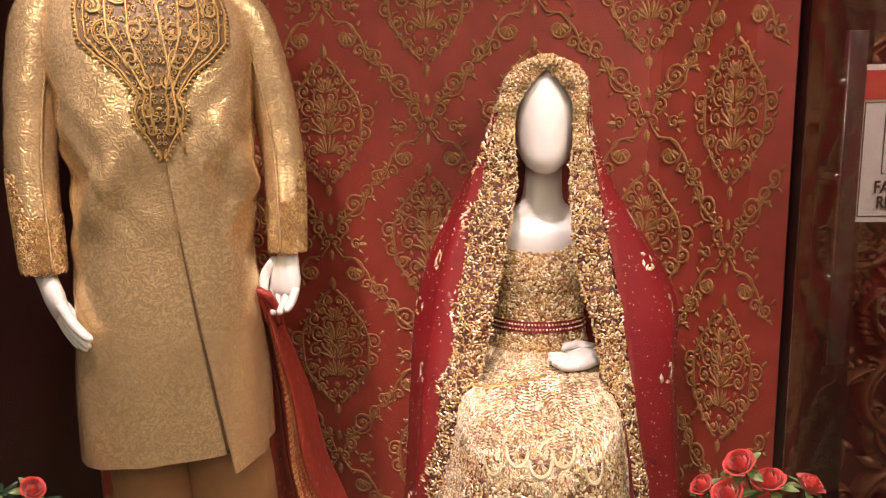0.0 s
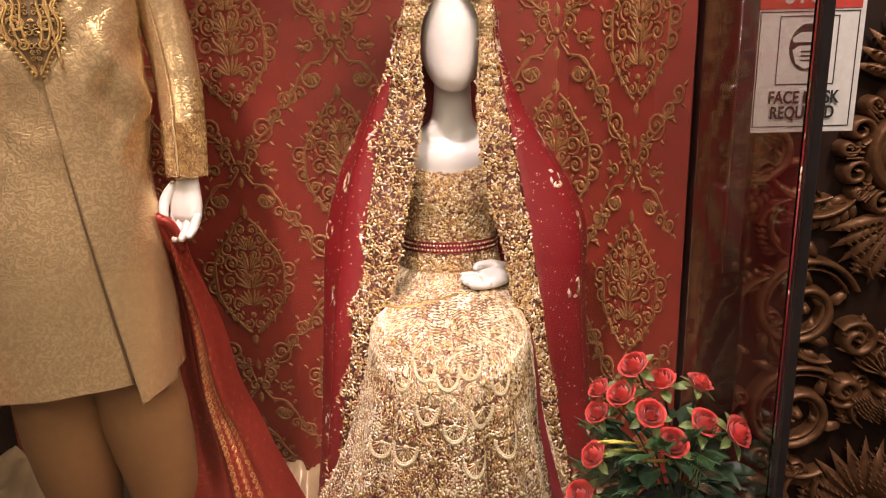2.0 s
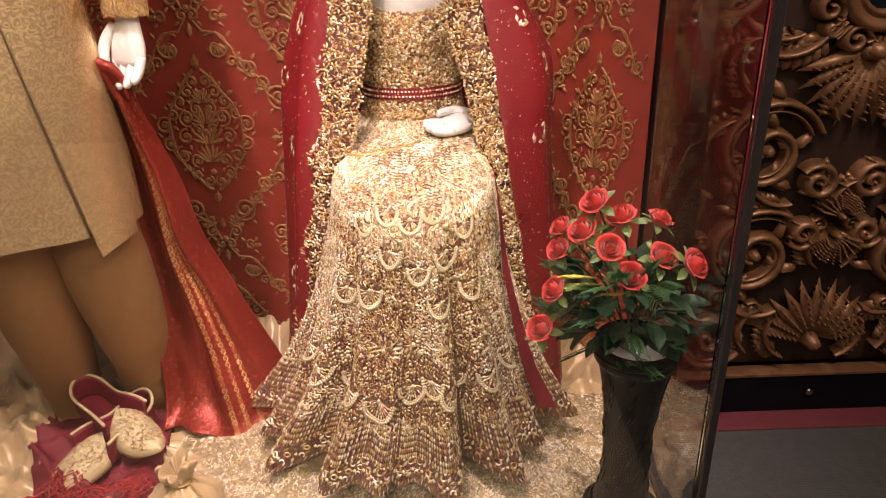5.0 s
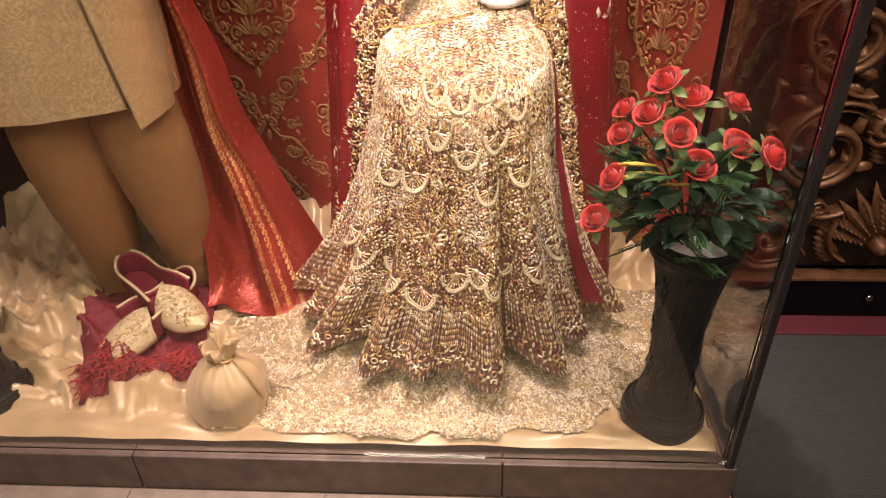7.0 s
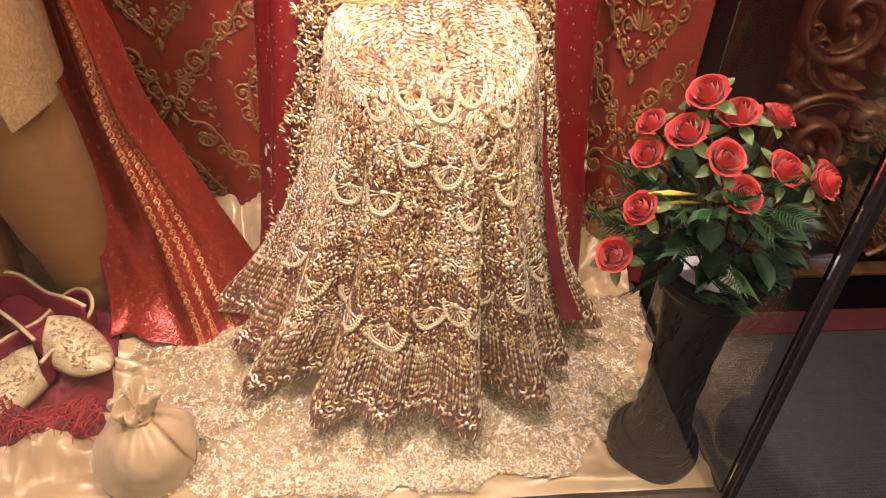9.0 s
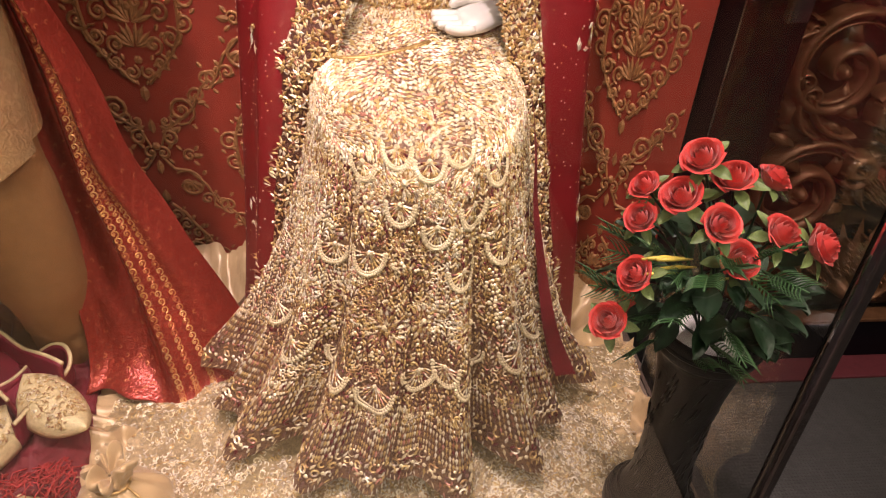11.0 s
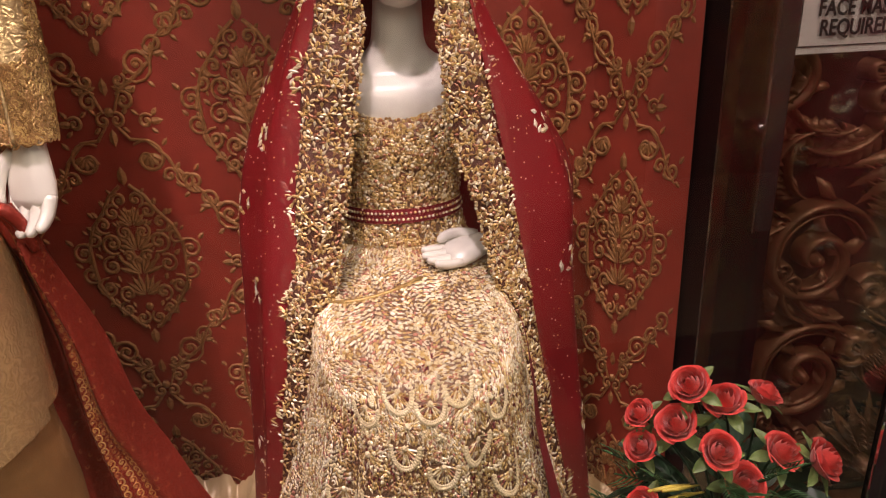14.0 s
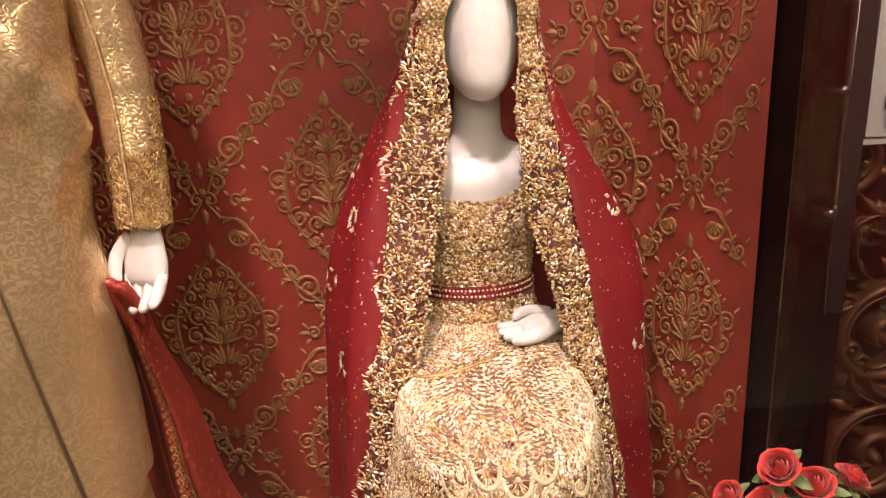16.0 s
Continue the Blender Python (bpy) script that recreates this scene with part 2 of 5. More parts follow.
# ---- mesh tools ----
def part(name, bm, material, parent=None, label="", smooth=True):
    """Links a bmesh (or verts, faces) as one mesh object."""
    me = bpy.data.meshes.new(name)
    if isinstance(bm, tuple):
        me.from_pydata([tuple(map(float, v)) for v in bm[0]], [], [tuple(map(int, f)) for f in bm[1]])
    else:
        bm.to_mesh(me)
        bm.free()
    me.materials.append(material)
    if smooth:
        me.shade_smooth()
    ob = new(name, me)
    if parent:
        ob.parent = parent
    if label:
        ob["label"] = label
    return ob


def box(x0, x1, y0, y1, z0, z1, bevel=0.0):
    bm = bmesh.new()
    bmesh.ops.create_cube(bm, size=1, matrix=Matrix.LocRotScale(((x0 + x1) / 2, (y0 + y1) / 2, (z0 + z1) / 2), None, (x1 - x0, y1 - y0, z1 - z0)))
    if bevel:
        bmesh.ops.bevel(bm, geom=bm.edges[:], offset=bevel, segments=2, affect="EDGES", profile=0.5)
    return bm


def grid_mesh(f, nu, nv, wrap=False):
    """Vertices and faces of a sheet f(u, v), u and v from 0 to 1."""
    cols = nu if wrap else nu + 1
    vs = [f(i / nu, j / nv) for j in range(nv + 1) for i in range(cols)]
    fs = [(j * cols + i, j * cols + (i + 1) % cols, (j + 1) * cols + (i + 1) % cols, (j + 1) * cols + i) for j in range(nv) for i in range(nu)]
    return vs, fs


def join(*pieces):
    vs, fs = [], []
    for v, f in pieces:
        k = len(vs)
        vs += list(v)
        fs += [tuple(i + k for i in q) for q in f]
    return vs, fs


def lerp_rows(rows, s):
    """A row between the rows of a table, smoothly, s from 0 to 1."""
    x = s * (len(rows) - 1)
    i = min(int(x), len(rows) - 2)
    f = x - i
    p = [rows[max(i - 1, 0)], rows[i], rows[i + 1], rows[min(i + 2, len(rows) - 1)]]
    return tuple(0.5 * (2 * b + (c - a) * f + (2 * a - 5 * b + 4 * c - d) * f * f + (3 * b - a - 3 * c + d) * f ** 3) for a, b, c, d in zip(*p))


def tube(points, radii, n=10, caps=True):
    """A round tube along points, as vertices and faces."""
    pts = [Vector(p) for p in points]
    vs, fs = [], []
    side = None
    for i, p in enumerate(pts):
        d = (pts[min(i + 1, len(pts) - 1)] - pts[max(i - 1, 0)]).normalized()
        if side is None:
            side = d.orthogonal().normalized()
        side = (side - d * side.dot(d)).normalized()
        up = d.cross(side)
        r = radii[i] if isinstance(radii, (list, tuple)) else radii
        ra, rb = r if isinstance(r, tuple) else (r, r)
        vs += [tuple(p + side * ra * math.cos(a) + up * rb * math.sin(a)) for a in (2 * math.pi * k / n for k in range(n))]
    for j in range(len(pts) - 1):
        fs += [(j * n + k, j * n + (k + 1) % n, (j + 1) * n + (k + 1) % n, (j + 1) * n + k) for k in range(n)]
    if caps:
        fs += [tuple(range(n - 1, -1, -1)), tuple(range(len(vs) - n, len(vs)))]
    return vs, fs


def smooth_path(points, n):
    return [lerp_rows(points, k / n) for k in range(n + 1)]


def ball(c, r, nu=14, nv=9):
    f = lambda u, v: (c[0] + r[0] * math.cos(2 * math.pi * u) * math.sin(math.pi * (0.002 + 0.996 * v)), c[1] + r[1] * math.sin(2 * math.pi * u) * math.sin(math.pi * (0.002 + 0.996 * v)), c[2] - r[2] * math.cos(math.pi * v))
    return grid_mesh(f, nu, nv, True)


def lathe(profile, c=(0, 0, 0), n=32):
    f = lambda u, v: (c[0] + lerp_rows(profile, v)[0] * math.cos(2 * math.pi * u), c[1] + lerp_rows(profile, v)[0] * math.sin(2 * math.pi * u), c[2] + lerp_rows(profile, v)[1])
    return grid_mesh(f, n, len(profile) * 4, True)


def thing(name, label, category, where=(0, 0, 0), group="", kind=""):
    ob = tagged(new(name), label, category, group, kind)
    ob.location = where
    return ob


def structure(name, bm, material, label, smooth=False):
    return tagged(part(name, bm, material, None, "", smooth), label, "structure", "", "structure")


# ---- the place ----
PLAT = 0.105
structure("floor", box(-3.0, 3.2, -2.6, 2.0, -0.10, 0.0), M_TILE, "pale stone tile floor of the passage")
structure("platform", box(-1.25, 0.545, 0.985, 1.95, 0.002, PLAT - 0.01), M_STONE, "low platform inside the shop window")
structure("ceiling", box(-3.0, 3.2, -2.6, 2.0, 2.6, 2.7), M_CREAM, "plain brown ceiling")
structure("wall_back", box(-3.1, 3.3, 1.98, 2.10, 0.0, 2.6), M_DARKWALL, "dark wall behind the shop window")
structure("wall_front", box(-3.1, 3.3, -2.72, -2.60, 0.0, 2.6), M_CREAM, "plain wall across the passage")
structure("wall_left", box(-3.12, -3.0, -2.6, 1.98, 0.0, 2.6), M_CREAM, "plain wall at the end of the passage")
structure("wall_right", box(3.2, 3.32, -2.6, 1.98, 0.0, 2.6), M_CREAM, "plain wall at the other end of the passage")
# near-black maroon paints the shade over the red at the left end
structure("wall_side", box(-1.31, -1.25, 0.985, 1.95, 0.0, 2.6), M_DARKWALL, "side wall of the shop window, coloured as red wall in shade")
structure("wall_pillar", box(0.560, 0.645, 1.412, 1.97, 0.0, 2.6), M_BLACK, "glossy black pillar beside the window")

# the fabric-covered back, which turns forward at one end
BEND = [(-1.24, 1.80), (-0.55, 1.765), (0.0, 1.735), (0.30, 1.715), (0.40, 1.655), (0.48, 1.585), (0.555, 1.545)]


def back_at(u):
    """The point of the fabric back at the arc length u from its far end, and its direction."""
    left = u
    for a, b in zip(BEND, BEND[1:]):
        d = math.dist(a, b)
        if left <= d or b is BEND[-1]:
            return a[0] + (b[0] - a[0]) * left / d, a[1] + (b[1] - a[1]) * left / d, (b[0] - a[0]) / d, (b[1] - a[1]) / d
        left -= d


BACK_LEN = sum(math.dist(a, b) for a, b in zip(BEND, BEND[1:]))


def back_f(u, v):
    x, y, _, _ = back_at(u * BACK_LEN)
    return x, y + 0.004 * math.sin(u * 37) * (1 - v) ** 2, PLAT + v * 2.3


back_wall = structure("wall_fabric", grid_mesh(back_f, 70, 24), M_RED, "red fabric back wall with raised antique gold damask")
back_wall.modifiers.new("thick", "SOLIDIFY").thickness = 0.012

plinth = structure("plinth_front", box(-1.31, 0.545, 0.962, 0.985, 0.0, 0.092), M_STONE, "worn grey-brown stone plinth edge in long blocks")
floor_ob = bpy.data.objects["floor"]
structure("entrance_mat", box(0.56, 2.6, -0.6, 1.455, 0.0, 0.008), M_MAT, "dark grey ribbed entrance mat")
structure("threshold", box(0.56, 2.6, 1.457, 1.53, 0.0, 0.012, 0.003), M_MAROON, "maroon strip before the carved door")

# glass
pane = structure("window_1", box(-1.25, 0.524, 0.966, 0.974, 0.10, 2.58), M_GLASS, "clear front pane of the shop window")
pane2 = structure("window_2", box(0.526, 0.534, 0.984, 1.408, 0.10, 2.58), M_DIM_GLASS, "side pane of the shop window, tinted to darken the door beyond")
for p in (pane, pane2):
    p.visible_shadow = False
structure("trim", box(0.525, 0.541, 0.955, 0.978, 0.098, 2.58, 0.003), M_SMOKED, "dark metal corner strip of the shop window")

# ---- bride ----
SKIRT = [(0.86, 0.03, 1.605, 0.098, 0.072), (0.822, 0.03, 1.585, 0.135, 0.11), (0.797, 0.03, 1.50, 0.158, 0.195), (0.760, 0.03, 1.435, 0.166, 0.258), (0.70, 0.03, 1.405, 0.172, 0.262), (0.60, 0.025, 1.38, 0.188, 0.250),
         (0.49, 0.025, 1.37, 0.212, 0.255), (0.36, 0.015, 1.37, 0.258, 0.278), (0.225, 0.0, 1.37, 0.335, 0.303)]


def skirt_f(u, v):
    z, cx, cy, rx, ry = lerp_rows(SKIRT, v)
    a = 2 * math.pi * u
    ripple = abs(math.sin(5.5 * a + 0.55 + 0.35 * math.sin(3 * a))) ** 0.6 + 0.40 * math.cos(17 * a + 2)
    k = 1 + max(0.0, v - 0.42) ** 1.2 * (0.44 * ripple - 0.285)
    return cx + rx * k * math.sin(a), cy - ry * k * math.cos(a), z + 0.02 * v ** 6 * (0.6 - ripple)


skirt = thing("bridal_skirt", "heavily beaded gold and maroon bridal skirt on the seated mannequin", "dress")
part("skirt_panel", grid_mesh(skirt_f, 140, 60, True), M_DRESS, skirt)

BODICE = [(1.14, 0.03, 1.61, 0.15, 0.05), (1.08, 0.03, 1.60, 0.128, 0.08), (1.02, 0.03, 1.598, 0.118, 0.086), (0.96, 0.03, 1.60, 0.110, 0.080), (0.90, 0.03, 1.60, 0.106, 0.078), (0.845, 0.03, 1.60, 0.116, 0.088)]


def bodice_f(u, v):
    a = 2 * math.pi * u
    z, cx, cy, rx, ry = lerp_rows(BODICE, v)
    z -= (1 - v) ** 3 * 0.06 * max(0, math.cos(a)) ** 2
    return cx + rx * math.sin(a), cy - ry * math.cos(a), z


bodice = thing("bridal_bodice", "gold beaded bridal bodice with a red belt", "blouse")
part("bodice_panel", grid_mesh(bodice_f, 60, 24, True), M_DRESS, bodice)


def slab(points, axes, n=12):
    """A tube of flat cross-section: axes gives, for each point, the wide and the thin half-axis as vectors."""
    vs, fs = [], []
    for p, (wd, th) in zip(points, axes):
        vs += [tuple(p + wd * math.cos(2 * math.pi * k / n) + th * math.sin(2 * math.pi * k / n)) for k in range(n)]
    for j in range(len(points) - 1):
        fs += [(j * n + k, j * n + (k + 1) % n, (j + 1) * n + (k + 1) % n, (j + 1) * n + k) for k in range(n)]
    return vs, fs + [tuple(range(n - 1, -1, -1)), tuple(range(len(vs) - n, len(vs)))]


def hand(wrist, tip, curl, spread, size=1.0, arm=0.05):
    """A plain hand from the wrist towards tip: palm and five fingers. curl bends the fingers along that vector, spread is the palm's width direction."""
    w, t, c, sp = Vector(wrist), Vector(tip), Vector(curl), Vector(spread)
    d = (t - w).normalized()
    sp = (sp - d * sp.dot(d)).normalized()
    th = d.cross(sp)
    length = (t - w).length
    rows = ((-arm, 0.022, 0.020), (0.0, 0.022, 0.019), (0.02, 0.028, 0.018), (0.05, 0.036, 0.018), (0.075, 0.037, 0.015), (0.088, 0.033, 0.011))
    out = [slab([w + d * a * size for a, _, _ in rows], [(sp * b * size, th * e * size) for _, b, e in rows], 16)]
    for k in range(4):
        off = sp * (k - 1.5) * 0.0178 * size
        b = w + d * 0.070 * size + off
        l = (length - 0.070 * size) * (1 - 0.10 * abs(k - 1.4))
        q = c * (0.8 + 0.15 * k)
        out.append(tube(smooth_path([tuple(b), tuple(b + d * l * 0.45 + q * 0.22), tuple(b + d * l * 0.8 + q * 0.62), tuple(b + d * l + q)], 8), [0.0100 * size, 0.0100 * size, 0.0097 * size, 0.0095 * size, 0.0092 * size, 0.0088 * size, 0.0082 * size, 0.007 * size, 0.003 * size], 8))
    b = w + d * 0.012 * size - sp * 0.024 * size
    out.append(tube(smooth_path([tuple(b), tuple(b + d * 0.032 - sp * 0.016 + c * 0.5), tuple(b + d * 0.062 - sp * 0.012 + c * 1.0), tuple(b + d * 0.082 - sp * 0.002 + c * 1.2)], 8), [0.013 * size, 0.014 * size, 0.0125 * size, 0.0115 * size, 0.011 * size, 0.0105 * size, 0.0095 * size, 0.008 * size, 0.003 * size], 8))
    return join(*out)


def body_loft(rows, n=28):
    f = lambda u, v: (lambda r: (r[1] + r[3] * math.sin(2 * math.pi * u), r[2] - r[4] * math.cos(2 * math.pi * u), r[0]))(lerp_rows(rows, v))
    return grid_mesh(f, n, len(rows) * 4, True)


HEAD = [(1.475, 0.045, 1.59, 0.004, 0.004), (1.465, 0.045, 1.585, 0.04, 0.05), (1.43, 0.045, 1.58, 0.065, 0.08), (1.37, 0.045, 1.578, 0.073, 0.092), (1.31, 0.045, 1.573, 0.066, 0.088), (1.265, 0.045, 1.553, 0.048, 0.065), (1.243, 0.045, 1.533, 0.026, 0.03), (1.236, 0.045, 1.53, 0.004, 0.005)]
NECK = [(1.30, 0.045, 1.595, 0.04, 0.04), (1.22, 0.043, 1.60, 0.042, 0.043), (1.165, 0.04, 1.61, 0.055, 0.048), (1.135, 0.035, 1.615, 0.12, 0.055), (1.10, 0.03, 1.605, 0.125, 0.075), (1.03, 0.03, 1.603, 0.100, 0.070), (0.93, 0.03, 1.60, 0.085, 0.060), (0.80, 0.03, 1.60, 0.085, 0.055)]
LEGS = [tube([(0.03 + k * 0.05, 1.56, 0.77), (0.03 + k * 0.06, 1.30, 0.69), (0.03 + k * 0.06, 1.26, 0.58), (0.03 + k * 0.06, 1.30, PLAT)], [0.05, 0.045, 0.045, 0.035], 12) for k in (-1, 1)]
BHAND = hand((0.172, 1.50, 0.846), (0.048, 1.465, 0.822), (0.006, -0.004, 0.016), (-0.2, -0.9, -0.35), 0.9, 0.03)
tagged(part("mannequin", join(body_loft(HEAD), body_loft(NECK), BHAND, *LEGS), M_SKIN), "glossy white faceless female mannequin seated in bridal dress", "mannequin")

# veil: borders and sheer cloth. rows: z, x outer, x inner, y
VEIL_L = [(1.484, 0.035, 0.045, 1.508), (1.462, -0.008, 0.044, 1.497), (1.435, -0.032, 0.020, 1.492), (1.39, -0.050, -0.012, 1.492), (1.34, -0.062, -0.022, 1.495), (1.21, -0.097, -0.018, 1.49), (1.06, -0.13, -0.045, 1.465), (0.90, -0.15, -0.075, 1.43), (0.76, -0.178, -0.105, 1.40), (0.60, -0.20, -0.125, 1.385), (0.40, -0.235, -0.14, 1.38), (0.20, -0.29, -0.16, 1.40)]
VEIL_R = [(1.484, 0.055, 0.045, 1.508), (1.462, 0.098, 0.046, 1.497), (1.435, 0.120, 0.070, 1.492), (1.39, 0.128, 0.100, 1.492), (1.33, 0.130, 0.104, 1.495), (1.21, 0.152, 0.098, 1.49), (1.06, 0.18, 0.11, 1.465), (0.90, 0.205, 0.15, 1.43), (0.76, 0.225, 0.175, 1.40), (0.60, 0.25, 0.20, 1.39), (0.40, 0.29, 0.24, 1.39), (0.20, 0.33, 0.28, 1.41)]
SIDE_L = [(1.478, 0.04, 1.60), (1.455, -0.015, 1.59), (1.43, -0.045, 1.585), (1.385, -0.062, 1.58), (1.32, -0.080, 1.58), (1.21, -0.135, 1.58), (1.06, -0.21, 1.575), (0.93, -0.245, 1.565), (0.78, -0.255, 1.56), (0.60, -0.265, 1.55), (0.40, -0.28, 1.54), (0.14, -0.31, 1.54)]
SIDE_R = [(1.478, 0.05, 1.60), (1.455, 0.105, 1.59), (1.43, 0.130, 1.585), (1.385, 0.140, 1.58), (1.32, 0.148, 1.58), (1.21, 0.195, 1.58), (1.06, 0.285, 1.575), (0.95, 0.335, 1.565), (0.80, 0.335, 1.56), (0.60, 0.345, 1.55), (0.40, 0.36, 1.54), (0.14, 0.38, 1.54)]


def veil_half_f(front, side):
    def f(u, v):
        z, xo, _, y = lerp_rows(front, v)
        z2, xs, ys = lerp_rows(side, v)
        cx = 0.04
        if u < 0.5:
            k = u * 2
            b = math.sin(k * math.pi / 2)
            x, yy, zz = xo + (xs - xo) * b, y + (ys - y) * (1 - math.cos(k * math.pi / 2)), z + (z2 - z) * k
        else:
            k = u * 2 - 1
            x, yy, zz = xs + (cx - xs) * k, ys + 0.07 * math.sin(k * math.pi / 2), z2
        x += 0.008 * math.sin(u * 23 + v * 3) * v
        return x, yy, zz
    return f


def veil_half(front, side):
    return grid_mesh(veil_half_f(front, side), 40, 60)


def band(front):
    def f(u, v):
        z, xo, xi, y = lerp_rows(front, v)
        x = xo + (xi - xo) * u
        return x, y - 0.012 * math.sin(math.pi * u) + 0.004 * math.sin(v * 60), z
    return f


veil = thing("bridal_veil", "sheer red bridal veil with a wide gold embroidered border", "veil")
for fr, sd in ((VEIL_L, SIDE_L), (VEIL_R, SIDE_R)):
    part("veil_cloth", veil_half(fr, sd), M_SHEER, veil, "sheer red net")
    part("veil_border", grid_mesh(band(fr), 8, 90), M_BORDER, veil, "raised gold embroidery")

def lining_f(u, v):
    x, y, z = skirt_f(0.186 + 0.014 * u * min(1.0, 3 * v + 0.2), 0.32 + 0.64 * v)
    return x + 0.012, y - 0.012 - 0.003 * math.sin(v * 25), z


part("veil_lining", grid_mesh(lining_f, 4, 50), M_BELT, veil, "plain red inner edge")

# ---- groom ----
COAT = [(1.665, -0.68, 1.36, 0.062, 0.06), (1.63, -0.68, 1.36, 0.10, 0.075), (1.59, -0.68, 1.355, 0.17, 0.09), (1.50, -0.68, 1.35, 0.190, 0.115), (1.38, -0.68, 1.345, 0.180, 0.125), (1.27, -0.68, 1.345, 0.172, 0.122), (1.14, -0.68, 1.35, 0.173, 0.120), (1.0, -0.68, 1.35, 0.180, 0.128), (0.85, -0.68, 1.35, 0.190, 0.138), (0.70, -0.68, 1.35, 0.196, 0.148)]


def coat_f(u, v):
    z, cx, cy, rx, ry = lerp_rows(COAT, v)
    a = 2 * math.pi * u
    c, s = math.cos(a), math.sin(a)
    p = 0.8
    pull = noise.noise((z * 11 + 2.6 * abs(s), s * 1.6, 0.4)) + 0.6 * noise.noise((z * 23 - 5 * abs(s), s * 2.5, 3.0))
    crease = 0.026 * pull * max(0.0, 1 - abs(z - 1.25) / 0.27) * min(1.0, 0.25 + abs(s) ** 0.8) + 0.006 * noise.noise((z * 5, s * 4, 6.0)) * min(1.0, max(0.0, 1.3 - z) * 3) + 0.0035 * math.sin(7 * a + z * 9) * max(0.0, 1.1 - z)
    rx, ry = rx + crease, ry + crease
    return cx + rx * math.copysign(abs(s) ** p, s), cy - ry * math.copysign(abs(c) ** p, c), z


GROOM = pose(-0.725, 1.34, 0, 0, 0, 27) @ pose(0.68, -1.35, 0)
coat = thing("sherwani_coat", "long gold brocade wedding coat with embroidered front", "coat")
coat.matrix_basis = GROOM
part("coat_body", grid_mesh(coat_f, 72, 60, True), M_COAT, coat)
ARM_L = [(-0.80, 1.36, 1.605), (-0.862, 1.36, 1.555), (-0.894, 1.362, 1.42), (-0.908, 1.352, 1.28), (-0.905, 1.335, 1.17), (-0.900, 1.315, 1.082)]
ARM_R = [(-0.56, 1.36, 1.605), (-0.495, 1.36, 1.555), (-0.455, 1.362, 1.42), (-0.438, 1.352, 1.28), (-0.440, 1.330, 1.18), (-0.444, 1.310, 1.09)]
for arm in (ARM_L, ARM_R):
    part("sleeve", tube(smooth_path(arm, 70), [0.056 - 0.018 * k / 70 + (0.0022 * noise.noise((k * 0.21, arm[0][0] * 7, 1.0)) + 0.0012 * noise.noise((k * 0.55, arm[0][0] * 7, 4.0))) * math.sin(math.pi * min(1, k / 52)) for k in range(71)], 22), M_COAT, coat)
TL = [(-0.785, 1.33, 0.74), (-0.79, 1.34, 0.60), (-0.803, 1.385, 0.42), (-0.825, 1.44, 0.24), (-0.838, 1.465, PLAT + 0.02)]
TR = [(-0.645, 1.365, 0.74), (-0.64, 1.38, 0.60), (-0.637, 1.42, 0.42), (-0.642, 1.46, 0.25), (-0.648, 1.48, PLAT + 0.02)]
trousers = thing("wedding_trousers", "plain golden brown trousers of the standing mannequin", "trousers")
for leg in (TL, TR):
    part("trouser_leg", tube(smooth_path(leg, 60), [0.084 + 0.010 * math.sin(math.pi * min(1, k / 40)) - 0.030 * (k / 60) ** 1.5 + (0.008 * noise.noise((k * 0.35, leg[0][0] * 40, 2.0)) * max(0, k - 26) / 34 + 0.003 * noise.noise((k * 0.2, leg[0][0] * 9, 5.0))) for k in range(61)], 24), M_TROUSER, trousers)
GH = join(hand((-0.900, 1.316, 1.075), (-0.850, 1.26, 0.925), (0.022, -0.012, 0.006), (0.35, -0.93, 0.1)), hand((-0.444, 1.308, 1.08), (-0.468, 1.285, 0.945), (-0.014, -0.012, 0.012), (0.75, -0.65, 0.1)),
          tube([(-0.68, 1.36, 1.75), (-0.68, 1.36, 1.60), (-0.68, 1.36, 1.3), (-0.68, 1.36, 0.8)], [0.055, 0.055, 0.10, 0.10], 16),
          *[tube([GROOM.inverted() @ Vector(p) for p in leg[:-1]] + [GROOM.inverted() @ Vector((leg[-1][0], leg[-1][1], PLAT))], 0.035, 12) for leg in (TL, TR)])
groom_body = tagged(part("mannequin", GH, M_SKIN), "glossy white male mannequin standing in a wedding coat", "mannequin")
groom_body.matrix_basis = GROOM


# ---- relief tools ----
BEAD = (np.array([(1, 0, 0), (0, 1, 0), (-1, 0, 0), (0, -1, 0), (0.6, 0.6, 0.55), (-0.6, 0.6, 0.55), (-0.6, -0.6, 0.55), (0.6, -0.6, 0.55), (0, 0, 0.95)], float),
        [(0, 4, 7), (0, 1, 4), (1, 5, 4), (1, 2, 5), (2, 6, 5), (2, 3, 6), (3, 7, 6), (3, 0, 7), (4, 5, 8), (5, 6, 8), (6, 7, 8), (7, 4, 8)])
LEAFLET = (np.array([(-1, 0, 0), (-0.2, 0.42, 0), (1, 0, 0.15), (-0.2, -0.42, 0), (-0.3, 0, 0.5), (0.4, 0, 0.4)], float), [(0, 4, 1), (1, 4, 5), (1, 5, 2), (0, 3, 4), (3, 5, 4), (3, 2, 5)])


